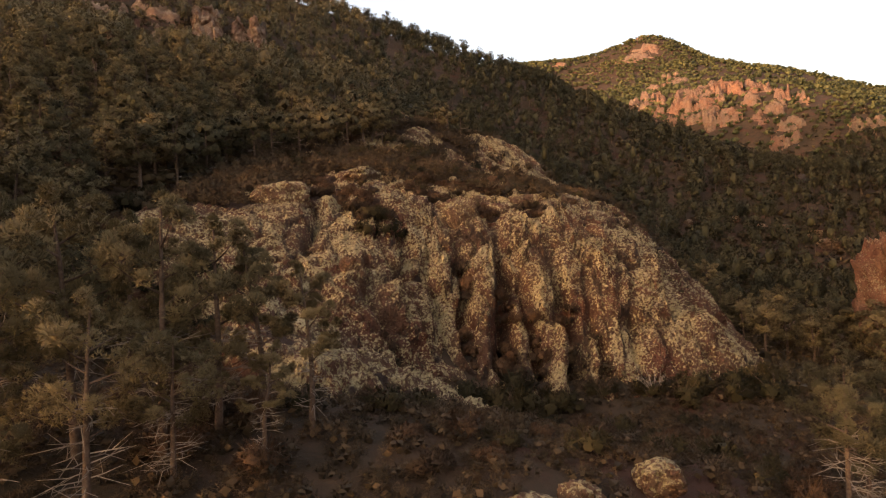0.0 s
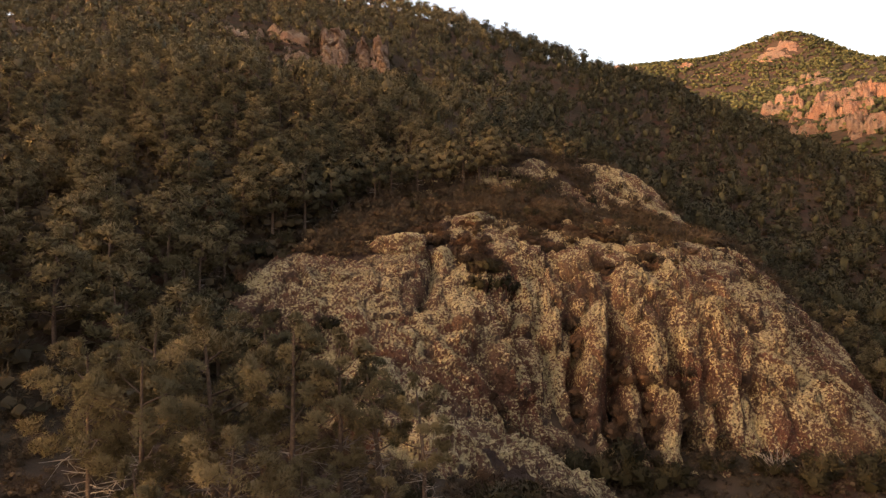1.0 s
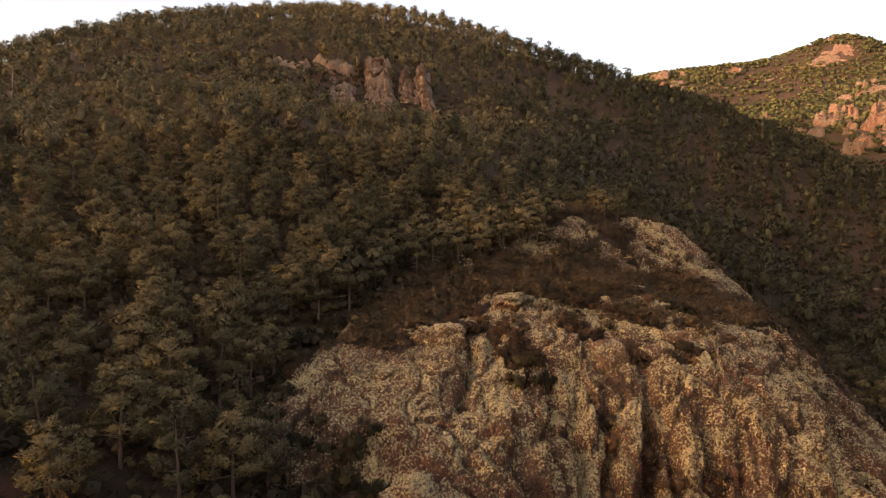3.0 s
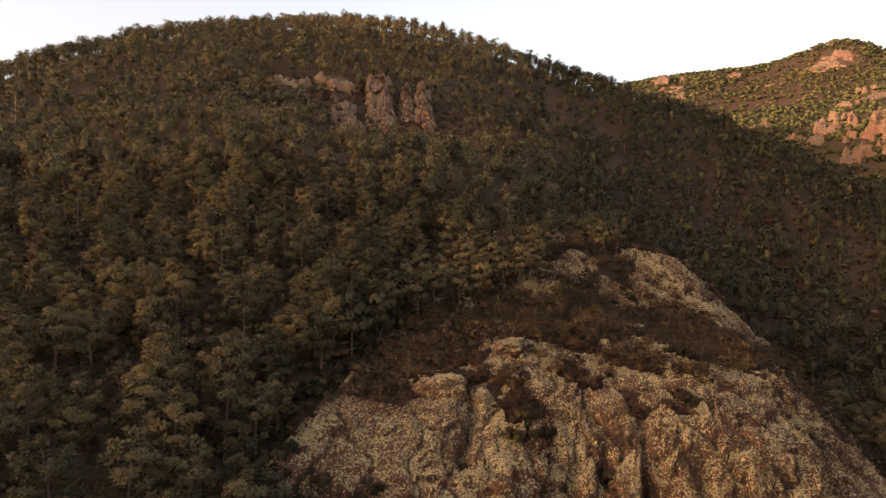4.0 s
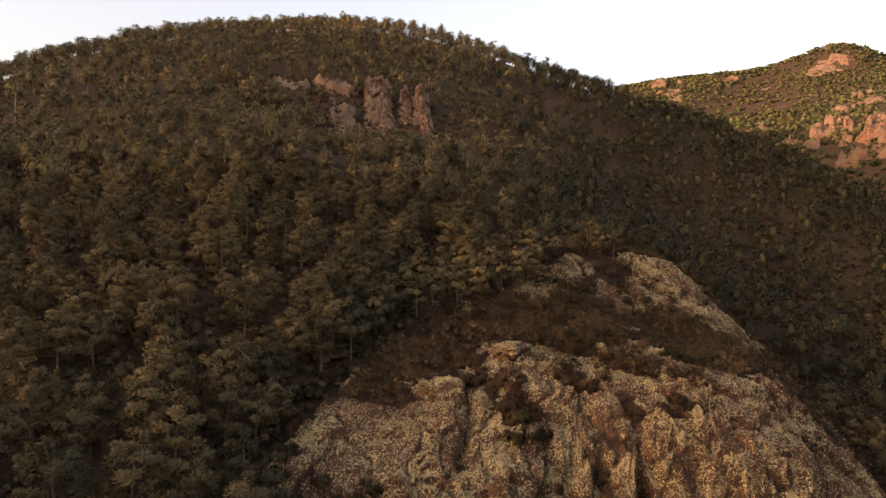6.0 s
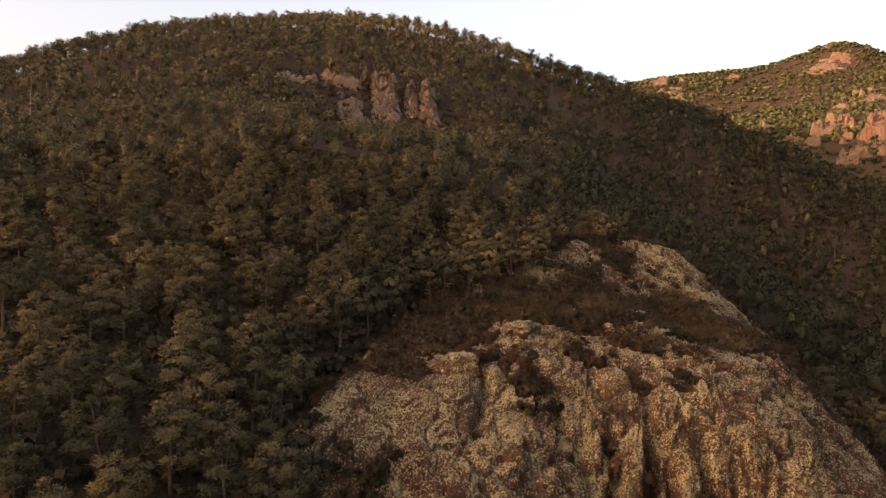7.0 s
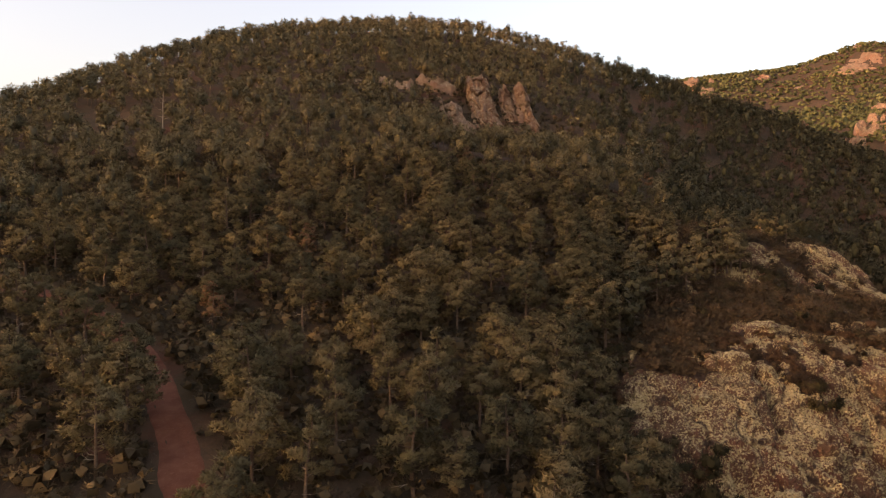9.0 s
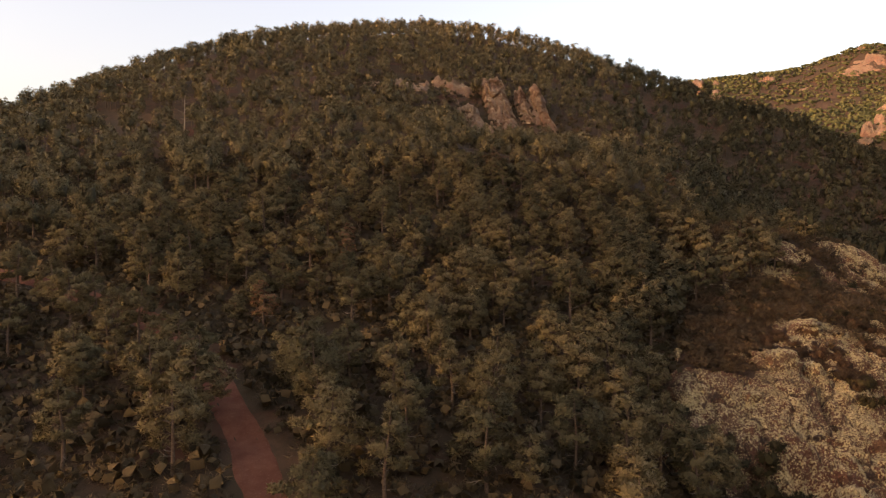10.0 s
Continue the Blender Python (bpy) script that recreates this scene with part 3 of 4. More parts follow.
# ---------------------------------------------------------------- pines
def pine_shape(rng, height, bare, spread, lobes, tuft_count, blades, width, length, dead=0, sides=6, lobe_r=0.22, loose=0.0, per=5, core=0.72):
    """Trunk, limbs, dead branches and crown of one pine with its foot at the origin."""
    lean = rng.uniform(-0.05, 0.05, 2) * height
    ts = np.linspace(0, 1, 6)
    bend = rng.uniform(-0.15, 0.15, 2)
    spine = np.stack([lean[0] * ts ** 2 + bend[0] * np.sin(ts * 5), lean[1] * ts ** 2 + bend[1] * np.sin(ts * 4), ts * height * 0.9], -1)
    spine[0, 2] = -0.3
    trunk = tube(spine, (0.016 * height + 0.02) * (1 - 0.85 * ts) + 0.012, sides)

    def on_trunk(t):
        return np.array([np.interp(t, ts, spine[:, k]) for k in range(3)])

    centres, radii, limbs = [], [], []
    count = max(4, round(lobes / per))
    for i in range(count):
        u = (i + 0.5) / count                       # 0 at the lowest limb, 1 at the top
        t = bare + (1 - bare) * (0.06 + 0.86 * u)
        a = i * 2.4 + rng.uniform(-0.5, 0.5)
        girth = math.sqrt(max(0.1, 1 - ((u - 0.4) / 0.66) ** 2))
        reach = spread * girth * rng.uniform(0.6, 1.0 + loose)
        root = on_trunk(min(t - 0.08, 0.99))
        way = np.array([math.cos(a), math.sin(a), 0])
        side = np.array([-math.sin(a), math.cos(a), 0])
        tip = on_trunk(min(t, 1.0)) + way * reach + (0, 0, reach * rng.uniform(0.0, 0.28))
        limbs.append(tube([root, (root + tip) / 2 - (0, 0, 0.05 * reach), tip], [0.04 * height / 8 + 0.012, 0.028, 0.012], 3))
        for k in range(per):                        # pompoms of needles along the outer half of the limb
            w = 1.0 - 0.62 * k / per
            fan = (k % 2 * 2 - 1) * rng.uniform(0.1, 0.42) * reach * (k > 0)
            centres.append(root + (tip - root) * w + side * fan + (0, 0, rng.uniform(-0.12, 0.2) * spread))
            radii.append(spread * lobe_r * rng.uniform(0.72, 1.2) * (0.85 + 0.25 * girth))
    for k in range(3):
        centres.append(on_trunk(1.0) + (rng.uniform(-0.16, 0.16) * spread, rng.uniform(-0.16, 0.16) * spread, (0.16 - 0.16 * k) * spread))
        radii.append(spread * lobe_r * (0.8 + 0.1 * k))
    crown = foliage(rng, centres, radii, tuft_count, blades, width, length, squash=0.9, core=core, up=0.7, fine=True, rise=0.55)
    sticks = []
    for i in range(dead):
        t = rng.uniform(0.15, bare + 0.12)
        root = on_trunk(t)
        a = rng.uniform(0, 6.28)
        reach = rng.uniform(0.4, 1.0) * spread * 0.7
        d = np.array([math.cos(a), math.sin(a), rng.uniform(-0.25, 0.35)])
        kink = root + d * reach * 0.55 + rng.normal(size=3) * 0.08
        end = kink + (d + rng.normal(size=3) * 0.35) * reach * 0.5
        side = kink + (d + rng.normal(size=3) * 0.7) * reach * 0.35
        twig = root + (kink - root) * 0.6 + (d + rng.normal(size=3) * 0.8) * reach * 0.3
        sticks.append(join([tube([root, kink, end], [0.032, 0.022, 0.009], 3), tube([kink, side], [0.018, 0.008], 3), tube([root + (kink - root) * 0.6, twig], [0.018, 0.008], 3)]))
    return trunk, join(limbs), sticks, crown


def leaf_mesh(name, crown, mat, inner_mat=None):
    v, f, n, inner = crown
    me = mesh_of(name, v, f, mat, True, n)
    # kernel faces carry the crown's inner shade as a darker material
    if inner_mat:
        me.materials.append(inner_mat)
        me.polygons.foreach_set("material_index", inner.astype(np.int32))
    return me


def pine_thing(seed, label, leaf=None, tone="olive-green needle tufts", **shape):
    rng = np.random.RandomState(seed)
    trunk, limbs, sticks, crown = pine_shape(rng, **shape)
    root = tagged(new("pine_tree"), label, "pine tree", group="pines of the wood")
    part("trunk", mesh_of("trunk", *join([trunk, limbs]), BARK, True), root)
    part("crown", leaf_mesh("crown", crown, leaf or NEEDLES, INNER_SHADE), root, tone)
    for stick in sticks:
        part("dead_branch", mesh_of("dead_branch", *stick, DEADWOOD), root, "bare bleached branch")
    return root


def set_down(ob, x, y, scale, turn, sink=0.1, tall=1.0):
    ob.matrix_basis = Matrix.LocRotScale((x, y, surf(x, y) - sink), Euler((0, 0, turn)), (scale, scale, scale * tall))


FULL = "slender maritime pine with rounded olive crown and bare lower trunk"
OPEN = "open-crowned pine with bleached dead branches low on the trunk"
SMALL = "small thin pine growing among heather on the rock"
wood_rng = random.Random(5)
# 8 m trees of the wood, the sparser trees below the dome, and little ones on the dome
full = [pine_thing(100 + i, FULL, height=8.0, bare=(0.30, 0.36, 0.26, 0.40, 0.33, 0.28)[i], spread=(2.3, 1.9, 2.5, 2.1, 1.8, 2.3)[i],
                   lobes=(55, 45, 65, 45, 40, 60)[i], tuft_count=26, blades=4, width=0.042, length=0.32, dead=3, lobe_r=0.19, core=0.42) for i in range(6)]
opens = [pine_thing(200 + i, OPEN, height=9.0, bare=(0.42, 0.36, 0.46)[i], spread=(2.5, 2.1, 1.7)[i], lobes=(50, 45, 35)[i],
                    tuft_count=80, blades=6, width=0.016, length=0.19, dead=30, sides=8, lobe_r=0.17, loose=0.25, core=0.22) for i in range(3)]
small = [pine_thing(300 + i, SMALL, height=4.5, bare=(0.34, 0.26)[i], spread=(1.35, 1.55)[i], lobes=(30, 35)[i], tuft_count=20, blades=3,
                    width=0.035, length=0.2, dead=2, lobe_r=0.2) for i in range(2)]
dry = [pine_thing(320, "dying pine with dry reddish-brown needles among green ones", DRY_NEEDLES, "dry reddish-brown needles", height=6.5, bare=0.3, spread=1.7, lobes=35, tuft_count=22, blades=4,
                  width=0.04, length=0.26, dead=4, lobe_r=0.18)]
used = set()


def plant(kinds, base_height, x, y, height, k=None):
    src = kinds[k if k is not None else wood_rng.randrange(len(kinds))]
    if src.name not in used:
        ob = src
        used.add(src.name)
    else:
        ob = copy_thing(src, Matrix.Identity(4))
    s = height / base_height
    wide = 1.0 if kinds is opens else 1.17
    set_down(ob, x, y, wide * s ** 0.75, wood_rng.uniform(0, 6.28), 0.1, s ** 0.25 / wide)
    PLANTED.append((x, y))
    return ob


PLANTED = []
DRY_SPOTS = [(-58, 58, 6.0), (-52, 76, 6.5), (-68, 108, 6.2), (-30, 118, 6.4), (12, 140, 6.0), (-20, 62, 5.2)]
# the group below the dome: place and height
for x, y, h, k in [(-8.1, 25.7, 10.2, 0), (-5.2, 25.5, 10.2, 1), (-3.4, 27, 9.0, 1), (-1.8, 27.5, 8.4, 2), (0.2, 27, 7.4, 2), (-10.4, 24, 9.2, 0),
                   (-6.6, 21.6, 7.4, 0), (-11.6, 28, 9.4, 1), (-4.4, 23.2, 5.6, 0), (-7, 29, 9.2, 2), (-13, 25.4, 8.6, 0), (-9.3, 21.5, 6.4, 1), (-1.4, 24.2, 4.8, 2)]:
    plant(opens, 9.0, x, y, h, k)
plant(opens, 9.0, 23.5, 24.5, 7.6, 0)
plant(opens, 9.0, 26.5, 26.5, 6.4, 1)
# trees that stand out in the wood: place and height of the top
for x, y, top in [(-34, 47, 51.6), (-49.2, 42.6, 51.4), (-21, 85, 63.6), (-15.5, 73.3, 58.6), (-31.9, 63.5, 55), (-74.5, 67, 59.6), (-59.1, 43.1, 51.8),
                  (-46.5, 28.7, 46), (-26.1, 30.5, 44.6), (-42.8, 45.2, 51), (-32, 37, 45), (-14.6, 66, 54.2), (-23.3, 73.8, 58.2), (-26.7, 52.5, 51), (-28.2, 40.5, 47.2),
                  (-18.2, 55, 47.8), (-68.7, 83.4, 66), (-47, 100.7, 72.2), (-33.8, 105.5, 72.8), (-33, 65.4, 57)]:
    plant(full, 8.0, x, y, min(max(top - surf(x, y), 4.5), 10.0))
for x, y, h in [(-11.9, 70, 7.6), (-9.5, 74, 7.2), (-7.8, 77.9, 7.0), (-4.8, 78.1, 6.6), (-2.8, 80.2, 6.8), (0.5, 81.7, 6.4), (3.2, 85, 6.6), (6.7, 87, 6.4), (9.0, 88.5, 6.2), (11.7, 90.2, 5.8), (24.8, 105.5, 5.6), (27.4, 107.5, 5.2), (23.2, 108, 5.8), (-1.5, 84.8, 5.4), (1.1, 91.9, 6.4), (5.5, 92, 5.8), (8.5, 94.5, 6.6), (11.5, 97, 6.8), (14.5, 98.5, 7.0), (-4.5, 82, 6.0), (-8, 79.5, 6.2), (13, 95.5, 5.2), (2.5, 96, 6.2), (-6.5, 85, 5.6), (0.5, 87, 5.2), (4, 88.5, 5.6), (7.5, 89, 5.0), (10.5, 90.5, 5.6), (21, 113, 6.8), (25, 114, 7.2), (22.8, 114, 6.0), (-5, 88, 6.4), (-1, 96, 6.6)]:
    plant(small, 4.5, x, y, h)


for x, y, h in [(-63, 48.2, 6.6), (-69.5, 54.5, 7.0), (-76, 58.3, 7.4), (-83, 62.0, 6.8), (-89, 64.8, 7.2), (-66, 51.5, 5.2), (-95, 67.5, 7.0), (-72.5, 56, 6.0)]:
    plant(full, 8.0, x, y, h)
# the trees close to the west foot of the dome
for x, y, h in [(-17.5, 50, 7.8), (-20.5, 53.5, 8.2), (-17, 57.5, 7.0), (-21.5, 58, 8.0), (-19, 62, 7.4), (-23, 49, 8.4), (-25, 54, 8.0), (-14.5, 47.5, 7.2), (-16, 44, 7.6),
                (-20, 45, 8.2), (-18.5, 40.5, 7.6), (-23.5, 42.5, 8.0), (-17.5, 66, 7.2), (-14, 70, 7.6), (-16.5, 73, 8.0), (-12.6, 75, 7.0), (-15.5, 78, 7.8), (-11.5, 80.5, 6.8), (-14, 84, 7.6), (-10, 86, 6.4), (-13, 90, 7.4), (-9.5, 93, 7.0), (-7.5, 98, 7.2)]:
    plant(full, 8.0, x, y, h)
for x, y, h in DRY_SPOTS:
    plant(dry, 6.5, x, y, h)


def in_sight(x, y):
    """The wedge that the flight looks into."""
    return (x > -50 - 0.74 * (y + 11)) & (x < 30 + 1.1 * y) & (y > 18)


def wooded(x, y):
    """How thickly the pines stand, 0 to 1."""
    x, y = np.asarray(x, float), np.asarray(y, float)
    d = 0.95 - 0.35 * ramp(vnoise(x / 26, y / 26, 81), 0.25, 0.7)
    on_rock = (dome_body(x, y) > earth(x, y) - 0.6) | ((x > -12) & (y < 62))
    on_rock = on_rock & (x > -24) & (x < 60) & (y > 32) & (y < 112)
    d = np.where(on_rock, 0, d)
    d = d * (1 - ramp(-y, -36, -30)) * np.where((y < 50) & (x > -16), 0, 1)
    d = d * (1 - np.minimum(1, 2.5 * bump(x, y, -21, 185, 13, 10) + 0.7 * bump(x, y, -20, 172, 11, 6))) * (1 - 0.9 * bump(x, y, -58, 194, 22, 9))
    d = d * (1 - 0.55 * bump(x, y, -66, 52, 14, 8))
    return np.where(track_distance(x, y) < 2.6, 0, d)


def scatter(x0, x1, y0, y1, step, seed, jitter=0.42):
    rng = np.random.RandomState(seed)
    gx, gy = np.meshgrid(np.arange(x0, x1, step), np.arange(y0, y1, step))
    gx = gx + rng.uniform(-jitter, jitter, gx.shape) * step
    gy = gy + rng.uniform(-jitter, jitter, gy.shape) * step
    return gx.ravel(), gy.ravel(), rng


tx, ty, trng = scatter(-330, 300, 26, 352, 4.7, 4)
keep = in_sight(tx, ty) & (trng.uniform(0, 1, tx.shape) < wooded(tx, ty)) & (ty < 326 - 0.1 * np.abs(tx + 65))
tx, ty = tx[keep], ty[keep]
clear = np.ones(len(tx), bool)
for px_, py_ in PLANTED:
    clear &= np.hypot(tx - px_, ty - py_) > 2.6
tx, ty = tx[clear], ty[clear]
far_off = np.hypot(tx + 12, ty + 6)
order = np.argsort(far_off)
tx, ty, far_off = tx[order], ty[order], far_off[order]
SINGLE = 250
for x, y in zip(tx[:SINGLE], ty[:SINGLE]):
    plant(full, 8.0, float(x), float(y), wood_rng.uniform(5.6, 8.6) if wood_rng.random() > 0.2 else wood_rng.uniform(3.8, 5.5))


def massed(name, label, xs, ys, seed, shapes, mat, category, trunk_mat=None, low=0.70, high=1.35, inner_mat=None, tall=(0.78, 0.96)):
    """Trees too many to count, joined into one mesh."""
    rng = np.random.RandomState(seed)
    zs = surface(xs, ys)
    leaf, wood, normal, inner = [], [], [], []
    for x, y, z in zip(xs, ys, zs):
        trunk, crown = shapes[rng.randint(len(shapes))]
        s, a = rng.uniform(low, high), rng.uniform(0, 6.28)
        m = np.array([(math.cos(a), -math.sin(a), 0), (math.sin(a), math.cos(a), 0), (0, 0, rng.uniform(*tall))]) * s
        leaf.append((crown[0] @ m.T + (x, y, z - 0.1), crown[1]))
        inner.append(crown[3])
        turn = m / s
        turn[2, 2] = 1.0
        normal.append(crown[2] @ turn.T)
        if trunk is not None:
            wood.append((trunk[0] @ m.T + (x, y, z - 0.1), trunk[1]))
    root = tagged(new(name), label, category, kind="stuff")
    crowns = mesh_of("crowns", *join(leaf), mat, True, np.concatenate(normal))
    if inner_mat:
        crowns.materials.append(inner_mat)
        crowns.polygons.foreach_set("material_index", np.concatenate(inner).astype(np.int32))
    part("crowns", crowns, root)
    if wood:
        part("trunks", mesh_of("trunks", *join(wood), trunk_mat), root)


def far_shape(seed, lobes, blades, width, length, lobe_r, height=7.6):
    """A pine seen from afar: trunk, an inner core for the crown's painted shade, and a crown of loose sprays. As
    foliage() gives it.
    """
    rng = np.random.RandomState(seed)
    spread, bare = rng.uniform(1.9, 2.5), rng.uniform(0.16, 0.32)
    trunk = tube([(0, 0, -0.3), (0.1, 0, 0.5 * height), (0.15, 0.1, 0.85 * height)], [0.15, 0.1, 0.04], 3)
    mid_z, half = height * (0.5 + 0.5 * bare), height * 0.5 * (1 - bare)
    d = unit(rng.normal(size=(lobes, 3)) + (0, 0, 0.35))
    centres = d * (spread, spread, half) * rng.uniform(0.4, 0.92, (lobes, 1)) + (0, 0, mid_z)
    n = lobes * blades
    out, c = np.repeat(d, blades, 0), np.repeat(centres, blades, 0)
    way = unit(rng.normal(size=(n, 3)) + (0, 0, 0.3))
    root = c + way * (lobe_r * spread) * rng.uniform(0.3, 1.0, (n, 1))
    dirn = unit(way + 0.8 * rng.normal(size=(n, 3)) + (0, 0, 0.4))
    side = unit(np.cross(dirn, rng.normal(size=(n, 3)))) * (width * rng.uniform(0.6, 1.3, (n, 1)))
    v = np.stack([root - side, root + side, root + dirn * (length * rng.uniform(0.6, 1.3, (n, 1)))], 1).reshape(-1, 3)
    nv = np.repeat(unit(0.7 * out + 0.5 * way + 0.2 * rng.normal(size=(n, 3)) + (0, 0, 0.35)), 3, 0)
    core = ICO_V * (0.36 * spread, 0.36 * spread, 0.5 * half) * rng.uniform(0.6, 1.3, (12, 1)) + (0, 0, mid_z)
    f = np.arange(3 * n).reshape(-1, 3)
    turned = (np.cross(v[1::3] - v[0::3], v[2::3] - v[0::3]) * nv[::3]).sum(1) < 0
    f[turned] = f[turned][:, ::-1]
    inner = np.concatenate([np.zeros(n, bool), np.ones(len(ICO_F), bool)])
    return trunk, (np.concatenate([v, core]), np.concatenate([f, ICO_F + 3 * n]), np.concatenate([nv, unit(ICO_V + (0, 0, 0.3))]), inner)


thin = (np.arange(len(tx)) >= SINGLE) & ((far_off < 110) | (trng.uniform(0, 1, len(tx)) < 0.97))
rest_x, rest_y, rest_d = tx[thin], ty[thin], far_off[thin]
mid_shapes = [far_shape(400 + i, 26, 44, 0.085, 0.36, 0.28) for i in range(8)]
far_shapes = [far_shape(420 + i, 18, 24, 0.14, 0.48, 0.32) for i in range(8)]
# towards the valley more trees take the needles with the shade in their colour
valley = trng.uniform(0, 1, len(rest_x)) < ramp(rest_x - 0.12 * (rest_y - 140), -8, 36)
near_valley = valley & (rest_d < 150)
massed("valley_pine_wood", "green pine wood on the valley side, its shade darkened into the needles", rest_x[near_valley], rest_y[near_valley], 33, mid_shapes, NEEDLES_VALLEY_SHADE, "pine wood", BARK, 0.75, 1.25, INNER_SHADE_VALLEY, (0.86, 1.1))
massed("upper_valley_pine_wood", "green pines high on the valley side, its shade darkened into the needles", rest_x[valley & ~near_valley], rest_y[valley & ~near_valley], 34, far_shapes, NEEDLES_VALLEY_SHADE, "pine wood", BARK, 0.75, 1.25, INNER_SHADE_VALLEY, (0.86, 1.1))
rest_x, rest_y, rest_d = rest_x[~valley], rest_y[~valley], rest_d[~valley]
mid = rest_d < 165
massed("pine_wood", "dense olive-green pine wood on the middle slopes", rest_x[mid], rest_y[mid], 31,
       mid_shapes, NEEDLES_FAR, "pine wood", BARK, 0.75, 1.25, INNER_SHADE_MASSED, (0.80, 1.02))
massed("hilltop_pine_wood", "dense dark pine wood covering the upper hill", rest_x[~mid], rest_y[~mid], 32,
       far_shapes, NEEDLES_FAR, "pine wood", BARK, 0.75, 1.25, INNER_SHADE_MASSED, (0.80, 1.02))

# ---------------------------------------------------------------- rocks
def rock_mesh(seed, mat, block=0.5, rough=0.22, ribs=0.0, subdiv=4):
    """A weathered rock of unit half-size: rounded block with cracks."""
    bm = bmesh.new()
    bmesh.ops.create_icosphere(bm, subdivisions=subdiv, radius=1.0)
    off = Vector((seed * 3.7, seed * 1.3, seed * 2.1))
    for v in bm.verts:
        d = v.co.normalized()
        m = max(abs(d.x), abs(d.y), abs(d.z))
        p = d * ((1 - block) + block / m * 0.85)
        n = noise.fractal(d * 1.6 + off, 0.9, 2.1, 5) + 0.35 * noise.fractal(d * 7 + off, 0.8, 2.1, 3)
        c = abs(noise.noise(d * 2.4 + off * 2))
        crack = -0.22 * math.exp(-(c / 0.07) ** 2)
        if ribs:
            r = abs(noise.noise(Vector((d.x * 5.5, d.y * 5.5, d.z * 0.9)) + off))
            crack += -ribs * math.exp(-(r / 0.10) ** 2)
        v.co = p * (1 + rough * n + crack)
    me = bpy.data.meshes.new("rock")
    bm.to_mesh(me)
    bm.free()
    me.polygons.foreach_set("use_smooth", np.ones(len(me.polygons), bool))
    me.materials.append(mat)
    return me


def rock(name, label, category, mesh, x, y, z, w, d, h, turn=0.0, tip=0.0, group=""):
    """A rock of full width w, depth d and height h, centred at height z."""
    ob = tagged(new(name, mesh), label, category, group)
    ob.matrix_basis = Matrix.LocRotScale((x, y, z), Euler((radians(tip), 0, radians(turn))), (w / 2, d / 2, h / 2))
    return ob


dome_rocks = [rock_mesh(1 + i, BOULDER_ROCK, 0.45, 0.2, 0.05) for i in range(4)]
# rounded blocks on the dome: place, width, height
for i, (x, y, w, h, up) in enumerate([(-1.4, 63.4, 5.6, 4.6, 1.6), (3.0, 62.8, 2.8, 4.2, 1.2), (15.9, 64, 4.8, 5.0, 1.4), (20.1, 64.6, 3.4, 3.8, 1.2), (4.0, 53.4, 2.3, 5.2, 1.4),
                                      (30, 71, 6.0, 2.6, 0.5), (-6.8, 57.6, 2.4, 2.0, 0.2), (-4.8, 64.6, 3.0, 2.2, 0.3),
                                      (24, 68, 3.4, 2.8, 0.8), (6.4, 73.0, 6.5, 2.6, 0.8), (10.5, 71.5, 3.2, 1.8, 0.6)]):
    rock("boulder", "rounded lichen-covered boulder bedded in the rock dome", "boulder", dome_rocks[i % 4], x, y, surf(x, y) + 0.5 * up - 0.34 * h, w, w * 0.8, h, i * 47, -12, "boulders of the dome")
for i, (x, y, w, h) in enumerate([(16.6, 104.1, 3.4, 4.6), (11.3, 95.6, 3.0, 3.2), (5.8, 104, 5.6, 3.6), (-2.1, 99.1, 3.2, 2.8), (20.9, 95.7, 1.8, 2.0), (23.5, 86.4, 5.0, 2.6), (14.2, 106, 3.8, 2.4),
                                  (2.7, 94.8, 2.2, 1.8), (7.7, 118, 4.5, 1.4), (27, 80, 3.6, 1.8), (33, 78, 4.0, 2.0)]):
    rock("boulder", "pale rock outcrop among heather on the upper dome", "boulder", dome_rocks[(i + 1) % 4], x, y, surf(x, y) - 0.12 * h, w, w * 0.8, h, i * 61, -8, "boulders of the dome")
# rocks in the foreground scrub
for x, y, w, h in [(13.2, 22.8, 2.0, 1.5), (9.4, 21.6, 1.7, 1.3), (7.4, 21.0, 1.9, 0.7), (5.2, 20.4, 1.2, 0.6)]:
    rock("boulder", "pale weathered boulder half hidden in brown scrub", "boulder", dome_rocks[int(x) % 4], x, y, 31.4 - 0.42 * h, w, w * 0.9, h, x * 40, 0, "boulders in the scrub")
def one_piece(cells_):
    """The largest connected patch of a grid of true and false."""
    best, left = set(), {(int(a), int(b)) for a, b in np.argwhere(cells_)}
    while left:
        edge = [left.pop()]
        patch = set(edge)
        while edge:
            r, c = edge.pop()
            for q in ((r + 1, c), (r - 1, c), (r, c + 1), (r, c - 1)):
                if q in left:
                    left.discard(q)
                    patch.add(q)
                    edge.append(q)
        best = max(best, patch, key=len)
    out = np.zeros(cells_.shape, bool)
    for r, c in best:
        out[r, c] = True
    return out


